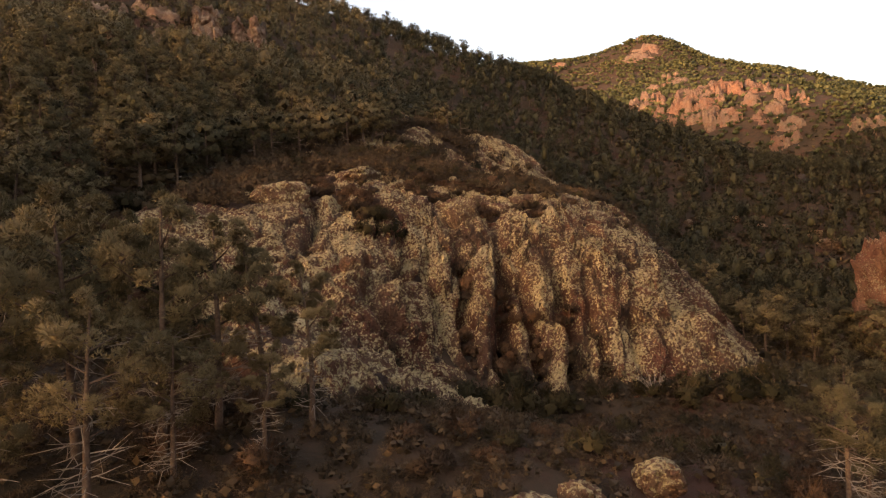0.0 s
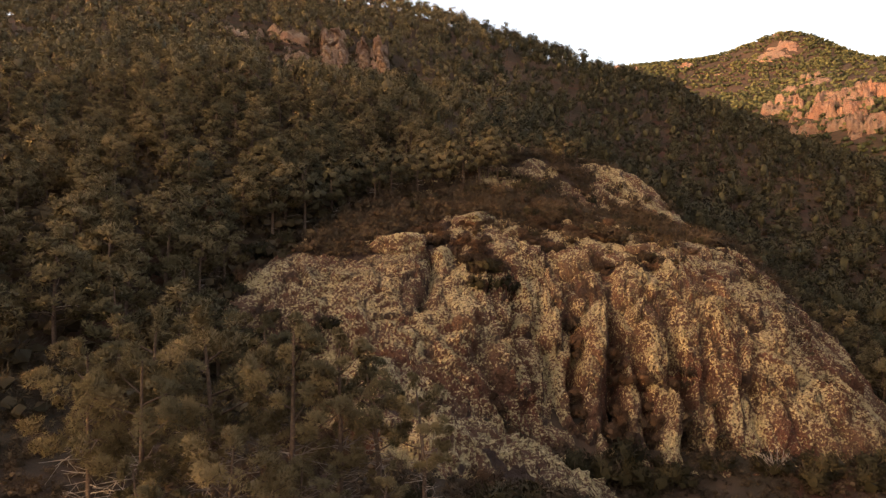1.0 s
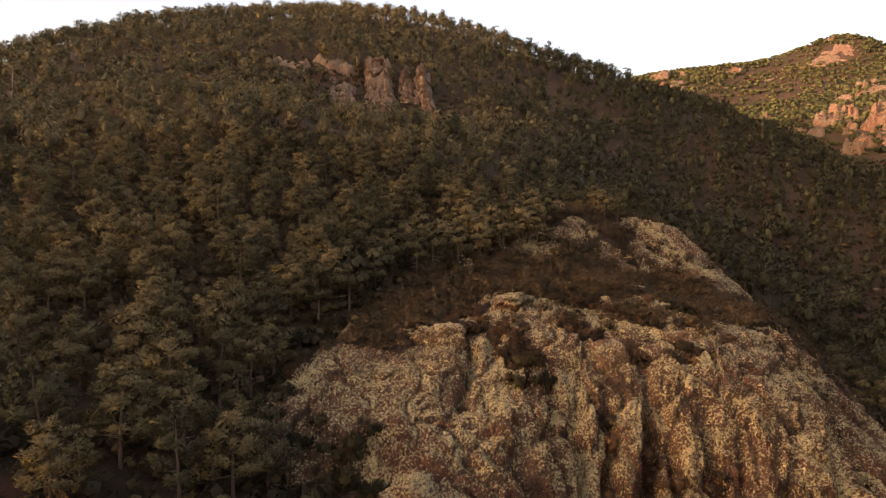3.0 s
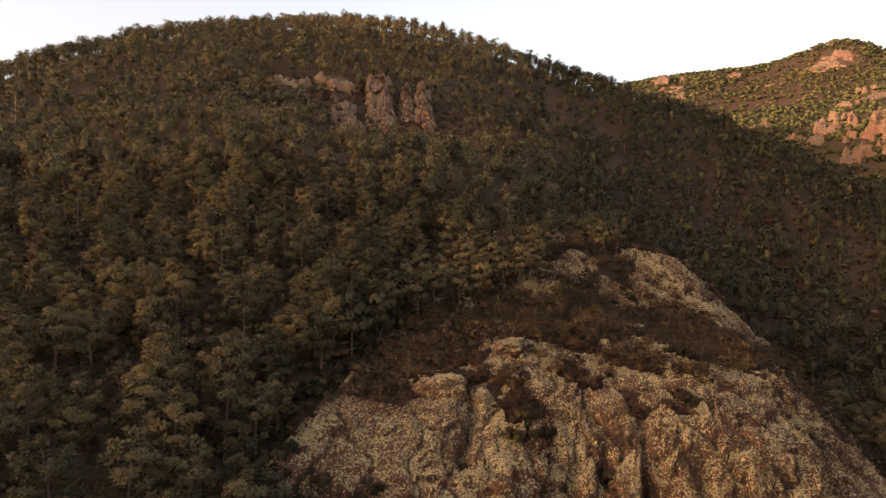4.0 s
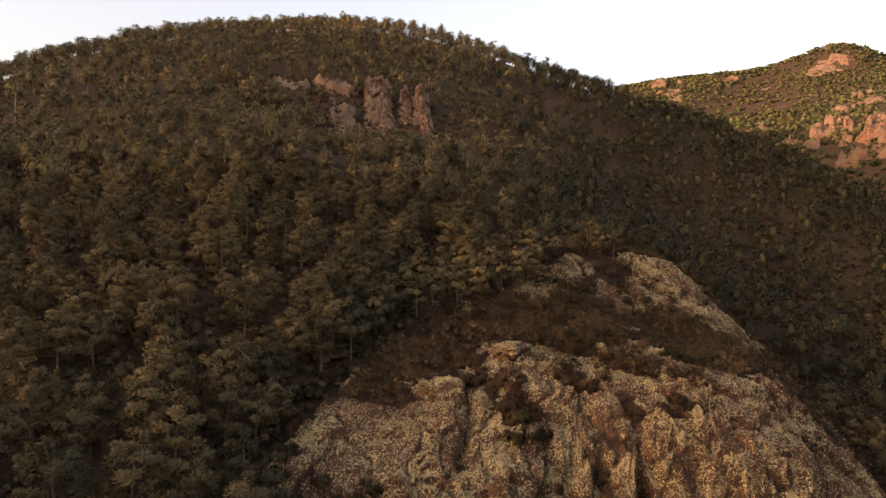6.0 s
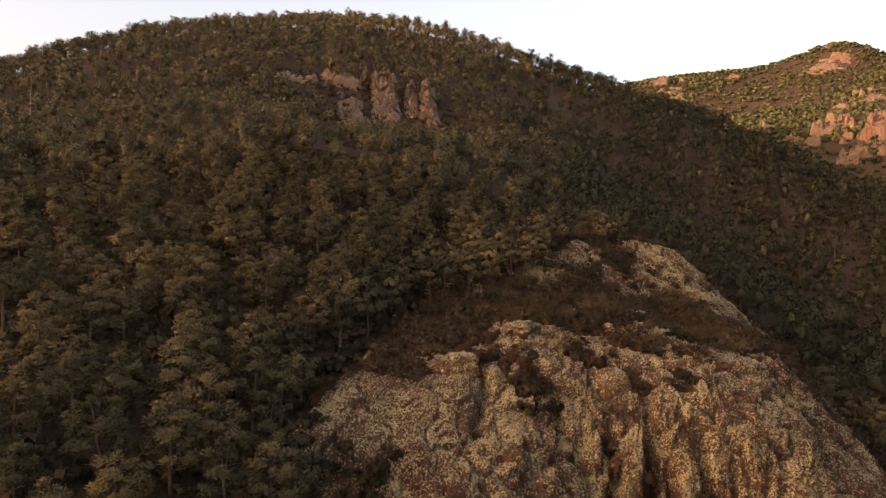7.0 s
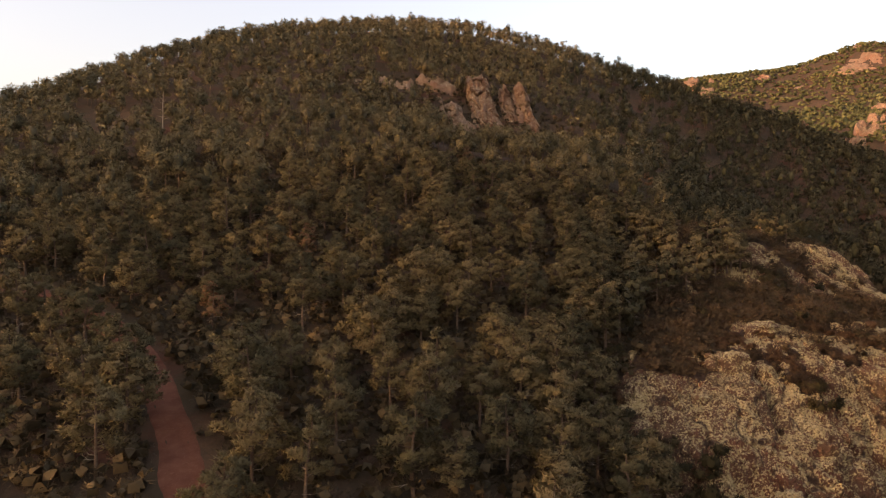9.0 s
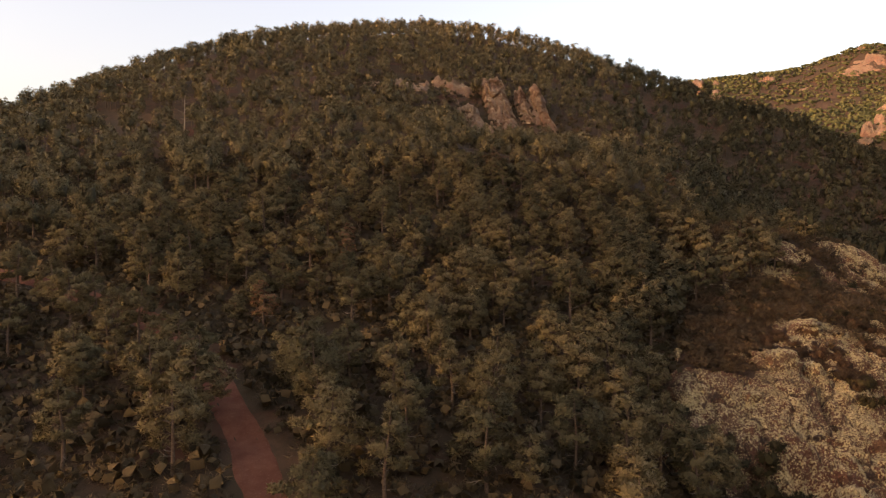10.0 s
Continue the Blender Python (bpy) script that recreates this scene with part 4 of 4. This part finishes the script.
# crags that break out of the slopes: ribbed rock over a stretch of hillside
def cliffs(name, label, category, x0, x1, y0, y1, step, mat, lift, scale, seed, where, steepen=0.0, group=""):
    xs, ys = np.arange(x0, x1, step), np.arange(y0, y1, step)
    gx, gy = np.meshgrid(xs, ys)
    wx, wy = gx + 0.5 * scale * fbm(gx / scale, gy / scale, seed, 2), gy + 0.5 * scale * fbm(gx / scale, gy / scale, seed + 1, 2)
    f1, f2, own, facet = cells(wx / scale, wy / (1.5 * scale), seed + 2)
    h = lift * (own - 0.35) + 0.7 * lift * facet - 0.3 * lift * np.exp(-((f2 - f1) / 0.12) ** 2)
    f1, f2, own, facet = cells(wx / (0.34 * scale), wy / (0.6 * scale), seed + 5)
    h = h + 0.35 * lift * (own - 0.5) + 0.42 * lift * facet - 0.3 * lift * np.exp(-((f2 - f1) / 0.14) ** 2)
    f1, f2, own, facet = cells(wx / (0.13 * scale), wy / (0.2 * scale), seed + 8)
    h = h + 0.08 * lift * (own - 0.5) + 0.1 * lift * facet + 0.06 * lift * fbm(gx / (0.1 * scale), gy / (0.1 * scale), seed + 9, 2)
    mask = where(gx, gy)
    z = earth(gx, gy) + (h + 0.15 * lift) * mask - 1.2 * lift * (1 - mask)
    v = np.stack([gx, gy, z], -1).reshape(-1, 3)
    a = (np.arange(len(ys) - 1)[:, None] * len(xs) + np.arange(len(xs) - 1)).ravel()
    f = np.stack([a, a + 1, a + len(xs) + 1, a + len(xs)], -1)
    mid_ = v[f].mean(1)
    bare_ = (mid_[:, 2] > earth(mid_[:, 0], mid_[:, 1]) - 0.5 * lift).reshape(len(ys) - 1, len(xs) - 1)
    f = f[one_piece(bare_).ravel()]
    ids, back = np.unique(f, return_inverse=True)
    return tagged(new(name, mesh_of(name, v[ids], back.reshape(-1, 4), mat, True)), label, category, group)


def patch_of(*spots):
    """Ellipses of rock: centre, half-width, half-depth."""
    def where(x, y):
        m = np.zeros(np.shape(x))
        for cx, cy, rx, ry in spots:
            d = np.hypot((x - cx) / rx, (y - cy) / ry) + 0.25 * fbm(x / (0.5 * rx), y / (0.5 * ry), int(cx), 2)
            m = np.maximum(m, 1 - ramp(d, 0.75, 1.1))
        return m
    return where


crag_rocks = [rock_mesh(20 + i, GREY_ROCK, 0.6, 0.22, 0.14) for i in range(4)]
HILL_CRAG = "pale weathered crag breaking out of the pine wood"


def rock_face(x0, x1, z0, z1, y0, lean, skew, seed, mat, label, group):
    """A steep slab of ribbed rock that stands out of the hillside; skew shifts its foot sideways."""
    us, vs = np.linspace(-1, 1, 60), np.linspace(0, 1, 70)
    gu, gv = np.meshgrid(us, vs)
    wid, hgt = (x1 - x0) / 2, z1 - z0
    edge = 1 + 0.15 * fbm(gv * 4, gv * 0 + seed, seed, 3) - 0.15 * gv ** 3
    x = (x0 + x1) / 2 + gu * wid * edge + skew * (1 - gv)
    z = z0 + gv * hgt * (0.97 - 0.09 * gu ** 2 + 0.07 * fbm(gu * 1.7, gu * 0 + 2, seed + 1, 4))
    f1, f2, own, facet = cells(gu * wid / 3.6 + 0.4 * gv, gv * hgt / 4.5 + 0.3 * gu, seed + 2)
    bulge = 1.5 * (own - 0.5) + 1.6 * facet - 0.9 * np.exp(-((f2 - f1) / 0.10) ** 2)
    f1, f2, own, facet = cells(gu * wid / 0.9, gv * hgt / 1.8, seed + 6)
    bulge = bulge + 0.8 * (own - 0.5) + 0.9 * facet - 0.6 * np.exp(-((f2 - f1) / 0.10) ** 2) + 0.15 * fbm(gu * wid / 0.5, gv * hgt / 0.5, seed + 9, 2)
    y = y0 + lean * gv * hgt + 5.0 * np.abs(gu) ** 5 + 4.0 * np.clip(gv - 0.9, 0, 1) * 10 * 0.6 - bulge
    v = np.stack([x, y, z], -1).reshape(-1, 3)
    a = (np.arange(len(vs) - 1)[:, None] * len(us) + np.arange(len(us) - 1)).ravel()
    f = np.stack([a, a + 1, a + len(us) + 1, a + len(us)], -1)
    return tagged(new("crag", mesh_of("crag", v, f, mat, True)), label, "crag", group)


for x0, x1, z0, z1, y0, lean, skew, seed in [(-31, -20.2, 91, 115, 182.5, 0.88, 4.0, 331), (-13.4, -8.2, 91, 113, 184, 0.88, 3.4, 341), (-18.6, -13.2, 97, 112.5, 191, 0.88, 1.0, 351), (-40.5, -29, 91, 103.5, 177, 1.0, 1.0, 361)]:
    rock_face(x0, x1, z0, z1, y0, lean, skew, seed, GREY_ROCK, HILL_CRAG, "crags on the wooded hill")
for i, (cx, cy, rx, ry) in enumerate([(-22, 199, 6.5, 9), (-11, 200, 3.0, 8), (-63, 195, 8, 5), (-52, 198, 7, 4), (-38, 203, 7, 4.5), (-30, 184, 5, 4), (-36, 194, 4, 3)]):
    cliffs("crag", HILL_CRAG, "crag", cx - 1.3 * rx, cx + 1.3 * rx, cy - 1.3 * ry, cy + 1.3 * ry, 0.45, GREY_ROCK, 3.0, 6.0, 301 + 11 * i, patch_of((cx, cy, rx, ry)), group="crags on the wooded hill")

# red crags of the far range
RED = "sunlit orange rhyolite crag on the far range"
# place, half-width, half-depth, lift
for i, (cx, cy, rx, ry, lift) in enumerate([
        (266, 404, 13, 14, 9), (256, 434, 15, 11, 8), (282, 424, 15, 10, 8), (248, 416, 9, 9, 7), (274, 388, 11, 10, 8), (290, 408, 10, 11, 10),
        (306, 402, 12, 15, 10), (318, 396, 9, 13, 8), (300, 426, 18, 8, 6), (266, 366, 14, 11, 9), (310, 360, 9, 14, 9), (290, 373, 8, 8, 7), (284, 348, 12, 10, 8),
        (284, 330, 10, 9, 7), (278, 314, 8, 6, 6), (298, 301, 8, 8, 9), (307, 294, 7, 7, 7), (279, 287, 4, 4, 4), (302, 284, 6, 7, 7), (267, 318, 7, 6, 6),
        (352, 612, 24, 18, 3), (334, 606, 16, 12, 3), (384, 648, 18, 10, 3), (206, 620, 14, 18, 5), (212, 644, 20, 10, 8), (203, 596, 8, 6, 4), (273, 640, 8, 6, 4), (291, 602, 9, 6, 3),
        (222, 480, 12, 9, 7), (230, 440, 7, 8, 6), (234, 424, 6, 7, 6), (240, 390, 11, 9, 8), (262, 448, 14, 8, 6), (312, 492, 18, 10, 5), (330, 515, 16, 8, 5), (256, 384, 9, 8, 7), (292, 484, 12, 8, 5)]):
    cliffs("crag", RED if cy > 330 else "pale rounded crag on the far range", "crag", cx - 1.3 * rx, cx + 1.3 * rx, cy - 1.3 * ry, cy + 1.3 * ry, 0.75 if cy < 460 else 1.2,
           RED_ROCK, lift, 9.0 if cy < 560 else 13.0, 401 + 20 * i, patch_of((cx, cy, rx, ry)), group="crags of the far range")
# the red rock across the valley
rock("crag", "red-brown rock buttress rising from the valley trees", "crag", rock_mesh(61, NEAR_RED, 0.5, 0.2, 0.07, 6), 73.5, 66, 29, 11, 11, 22, 20, -10)
for i, (x, y, w) in enumerate([(119, 142, 5), (112, 151, 4), (123, 131, 6), (116, 146, 3.5), (106, 152, 4), (124, 137, 4), (99, 152, 3), (70, 84, 5), (66, 90, 4), (78, 90, 4)]):
    rock("boulder", "pale boulder on the scrubby valley side", "boulder", crag_rocks[i % 4], x, y, surf(x, y) + 0.1 * w, w, w * 0.8, w * 0.55, i * 71, -10, "boulders of the valley side")


# ---------------------------------------------------------------- scrub
def bush_shape(seed, radius, lobes, tuft_count, blades, width, length, flat=1.0, core=0.6):
    rng = np.random.RandomState(seed)
    centres = [np.array([rng.uniform(-0.6, 0.6) * radius, rng.uniform(-0.6, 0.6) * radius, rng.uniform(0.25, 0.7) * radius * flat]) for _ in range(lobes)]
    return foliage(rng, centres, [radius * rng.uniform(0.32, 0.55) for _ in centres], tuft_count, blades, width, length, 0.95, core, 0.8, 0.5)


def bush_thing(seed, name, label, category, mat, group, **shape):
    root = tagged(new(name), label, category, group)
    part("foliage", leaf_mesh("foliage", bush_shape(seed, **shape), mat), root)
    rng = np.random.RandomState(seed)
    r = shape["radius"]
    stems = []
    for k in range(7):
        a, out = k * 0.9 + rng.uniform(-0.3, 0.3), rng.uniform(0.3, 0.9) * r
        tip = np.array([math.cos(a) * out, math.sin(a) * out, rng.uniform(0.8, 1.2) * r])
        stems.append(tube([(0, 0, -0.1), tip * (0.4, 0.4, 0.55), tip], [0.03, 0.02, 0.006], 3))
    part("stem", mesh_of("stem", *join(stems), BARK), root, "thin brown branching stem")
    return root


heather = [bush_thing(500 + i, "heather_bush", "dry brown heather bush growing between the rocks", "bush", HEATH_ONE, "heather bushes", radius=0.9, lobes=9, tuft_count=60, blades=4, width=0.014, length=0.19, core=0.45) for i in range(4)]
maquis = [bush_thing(520 + i, "maquis_bush", "dense dark green maquis bush at the foot of the dome", "bush", MAQUIS, "maquis bushes", radius=1.3, lobes=10, tuft_count=34, blades=4, width=0.03, length=0.2) for i in range(3)]
scrub_rng = random.Random(9)


def settle(kinds, x, y, s, sink=0.12):
    src = kinds[scrub_rng.randrange(len(kinds))]
    ob = src if src.name not in used else copy_thing(src, Matrix.Identity(4))
    used.add(src.name)
    ob.matrix_basis = Matrix.LocRotScale((x, y, surf(x, y) - sink), Euler((0, 0, scrub_rng.uniform(0, 6.28))), (s, s, s * scrub_rng.uniform(0.8, 1.2)))


# valley floor below the dome: brown and dark bushes close together
count = 0
while count < 90:
    x, y = scrub_rng.uniform(-9, 40), scrub_rng.uniform(19, 50)
    if x > 6 + 1.05 * y or math.hypot(x - 13, y - 23) < 2.2 or math.hypot(x - 9, y - 22) < 1.6 or float(dome_body(x, y)) > float(earth(x, y)) + (0.5 if x > 14 else -1.0):
        continue
    count += 1
    if y > 41 and x > 7:
        settle(maquis, x, y, scrub_rng.uniform(0.6, 1.1))
    elif scrub_rng.random() < 0.72:
        settle(heather, x, y, scrub_rng.uniform(0.7, 1.35))
    else:
        settle(maquis, x, y, scrub_rng.uniform(0.7, 1.2))
for x, y, s in [(14.2, 49.4, 1.3), (16, 48.6, 1.2), (20, 49.5, 1.3), (24, 49.8, 1.3), (28, 49.2, 1.4), (32, 48.8, 1.5), (36, 49.4, 1.6), (39, 51, 1.7), (42, 53, 1.6), (30, 47.5, 1.4), (34, 46.8, 1.5), (38, 47, 1.6), (11.6, 46.6, 1.4), (6.5, 60.5, 1.2), (7.5, 59, 1.3), (8, 61.5, 1.1), (9, 60.2, 0.9), (5.5, 58.2, 0.9), (16.5, 50.2, 1.6), (15, 48, 1.7), (18, 48.4, 1.4), (21, 58, 0.7), (24.5, 66, 0.8), (33, 74, 0.9), (12.5, 70, 0.9), (20, 74, 1.0), (28, 77, 1.0), (44, 88, 1.6), (48, 86, 1.5), (40, 93, 1.5), (46, 82, 1.2), (36, 95, 1.3), (50, 92, 1.8)]:
    settle(maquis, x, y, s)

# bushes along the west rim and foot of the slab
for k in range(34):
    y = scrub_rng.uniform(46, 76)
    x = -15.5 + 0.28 * max(y - 58, 0) + 0.5 * max(54 - y, 0) + scrub_rng.uniform(-2.2, 0.8)
    settle(maquis if k % 4 else heather, x, y, scrub_rng.uniform(0.8, 1.4))

for k in range(26):
    settle(maquis if k % 3 else heather, scrub_rng.uniform(-12.5, -5.5), scrub_rng.uniform(43.5, 52), scrub_rng.uniform(0.8, 1.4))

# tall dark heath between the small pines at the back of the dome
for k in range(80):
    x, y = scrub_rng.uniform(-9, 30), scrub_rng.uniform(74, 96)
    settle(maquis if k % 3 else heather, x, y, scrub_rng.uniform(0.7, 1.25))


def heathy(x, y):
    """Places on the dome that carry heather: soil, and the deep cracks."""
    return (heath_cover(x, y) > 0.6) | (dome(x, y) < dome_body(x, y) - 1.0)


hx, hy, hrng = scatter(-16, 56, 46, 120, 0.9, 12)
on_dome = (dome_body(hx, hy) > earth(hx, hy) - 0.8) & heathy(hx, hy)
hx, hy = hx[on_dome], hy[on_dome]
pick = hrng.permutation(len(hx))
hx, hy = hx[pick], hy[pick]
near_h = np.argsort(np.hypot(hx - 12, hy - 62))[:150]
for k in near_h:
    settle(heather, float(hx[k]), float(hy[k]), scrub_rng.uniform(0.6, 1.3), 0.15)
others = np.ones(len(hx), bool)
others[near_h] = False


def low_bush(seed, radius, lobes, tuft_count, width, length, core=0.6):
    return None, bush_shape(seed, radius, lobes, tuft_count, 1, width, length, 1.0, core)


massed("heather_scrub", "dry brown heather covering the flat of the dome", hx[others], hy[others], 51, [low_bush(540 + i, 0.95, 5, 26, 0.022, 0.36, 0.4) for i in range(6)], HEATH, "heather", None, 0.6, 1.8)

# darker heath at the back of the dome and along its west edge
kx, ky, krng = scatter(-13, 44, 64, 104, 1.05, 18)
dark_heath = ((heath_cover(kx, ky) > 0.3) | (dome_body(kx, ky) < earth(kx, ky))) & (dome_body(kx, ky) > earth(kx, ky) - 4) & (krng.uniform(0, 1, kx.shape) < ramp(ky + 6 * vnoise(kx / 6, ky / 5, 93), 64, 74) * 0.6)
massed("heath_scrub", "tall reddish-brown heath scrub behind the dome's brow", kx[dark_heath], ky[dark_heath], 56, [low_bush(640 + i, 1.05, 5, 26, 0.022, 0.36, 0.4) for i in range(6)], HEATH, "scrub", None, 0.8, 1.8)

# undergrowth of the wood, thinning out with distance
ux, uy, urng = scatter(-140, 100, 20, 130, 1.6, 13)
free = in_sight(ux, uy) & ((dome_body(ux, uy) < earth(ux, uy)) | (uy > 112) | (uy < 34) | (ux < -16)) & (track_distance(ux, uy) > 2.4) & (urng.uniform(0, 1, ux.shape) < 0.95)
free &= ~((ux > -9) & (ux < 42) & (uy < 52)) & (np.hypot(ux, uy) > 40)
massed("undergrowth", "low dark brown undergrowth beneath the pines", ux[free], uy[free], 52, [low_bush(560 + i, 1.4, 4, 18, 0.034, 0.32) for i in range(6)], UNDER, "undergrowth", None, 0.8, 1.6)

# scrub on the open ground round the crags of the hill
cx_, cy_, crng = scatter(-80, 4, 158, 212, 2.2, 19)
open_ground = (wooded(cx_, cy_) < 0.75) & (crng.uniform(0, 1, cx_.shape) < 0.85)
massed("crag_scrub", "brown and olive scrub on the open ground round the crags", cx_[open_ground], cy_[open_ground], 57, [low_bush(660 + i, 1.5, 5, 14, 0.05, 0.4) for i in range(6)], UNDER, "scrub", None, 0.6, 1.3)

# thick scrub on the valley floor in front of the dome
ox, oy, org = scatter(-34, 46, 18, 54, 1.0, 16)
open_ = (ox < 8 + 1.08 * oy) & ((ox > -10) | (np.hypot(ox, oy) < 41)) & (dome_body(ox, oy) < earth(ox, oy) - 1.0 + 1.3 * ramp(ox, 12, 18)) & (np.hypot(ox - 13, oy - 22.5) > 1.9) & (np.hypot(ox - 9, oy - 21.5) > 1.2)
massed("valley_floor_scrub", "thick brown scrub on the valley floor below the dome", ox[open_], oy[open_], 55, [low_bush(620 + i, 1.0, 6, 50, 0.018, 0.19, 0.45) for i in range(6)], HEATH, "scrub", None, 0.5, 1.05)

# scrub and small trees of the far range
fx_, fy_, frng = scatter(60, 500, 290, 700, 4.6, 14)
see = (fx_ < 30 + 1.1 * fy_) & (frng.uniform(0, 1, fx_.shape) < 0.45 + 0.5 * ramp(vnoise(fx_ / 40, fy_ / 40, 95), -0.3, 0.4)) & (fy_ > 340 - 0.3 * (fx_ - 60)) & (np.hypot(fx_ - 354, fy_ - 612) > 18)
massed("range_woods", "green scrub and small pines covering the far range", fx_[see], fy_[see], 53, [low_bush(580 + i, 2.8, 5, 7, 0.22, 0.7, 0.85) for i in range(6)], RANGE_LEAF, "scrub", None, 0.6, 1.5)
# scrub of the valley side
vx_, vy_, vrng = scatter(60, 330, 60, 330, 4.2, 15)
see = (vx_ < 30 + 1.1 * vy_) & (vx_ > 0.3 * vy_ + 25) & (vrng.uniform(0, 1, vx_.shape) < 0.8)
massed("valley_scrub", "brown scrub over the shaded valley side", vx_[see], vy_[see], 54, [low_bush(600 + i, 1.8, 4, 3, 0.2, 0.45, 0.9) for i in range(6)], UNDER, "scrub", None, 0.5, 1.4)


# ---------------------------------------------------------------- bare dead pine above the wood
snag_rng = np.random.RandomState(77)
snag = tagged(new("dead_pine"), "tall bare dead pine, bleached pale, standing above the wood", "dead tree")
snag.matrix_basis = Matrix.Translation((-104, 148, surf(-104, 148) - 0.2))
part("trunk", mesh_of("trunk", *tube([(0, 0, 0), (0.1, 0, 4), (0.05, 0.1, 8), (0.2, 0.1, 10.5)], [0.2, 0.15, 0.09, 0.03], 6), DEADWOOD, True), snag)
for k in range(12):
    z0 = 3.5 + 0.55 * k
    a = k * 2.4
    r = 2.2 - 0.13 * k
    part("branch", mesh_of("branch", *tube([(0.08, 0.05, z0), (0.6 * r * math.cos(a), 0.6 * r * math.sin(a), z0 + 0.3), (r * math.cos(a + 0.2), r * math.sin(a + 0.2), z0 + 0.7)], [0.05, 0.035, 0.012], 4), DEADWOOD), snag)

# leafless bush at the foot of the dome
bare = tagged(new("bare_bush"), "leafless grey bush at the foot of the dome", "bush")
bare.matrix_basis = Matrix.Translation((28.6, 49.6, surf(28.6, 49.6) - 0.1))
for k in range(14):
    a, b = snag_rng.uniform(0, 6.28), snag_rng.uniform(0.3, 0.9)
    d = np.array([math.cos(a) * b, math.sin(a) * b, 1.0])
    p1, p2 = d * 0.9, d * 1.7 + snag_rng.normal(size=3) * 0.25
    part("stem", mesh_of("stem", *join([tube([(0, 0, 0), p1, p2], [0.05, 0.035, 0.012], 4), tube([p1, p1 + d * 0.5 + snag_rng.normal(size=3) * 0.4], [0.025, 0.008], 3)]), DEADWOOD), bare)
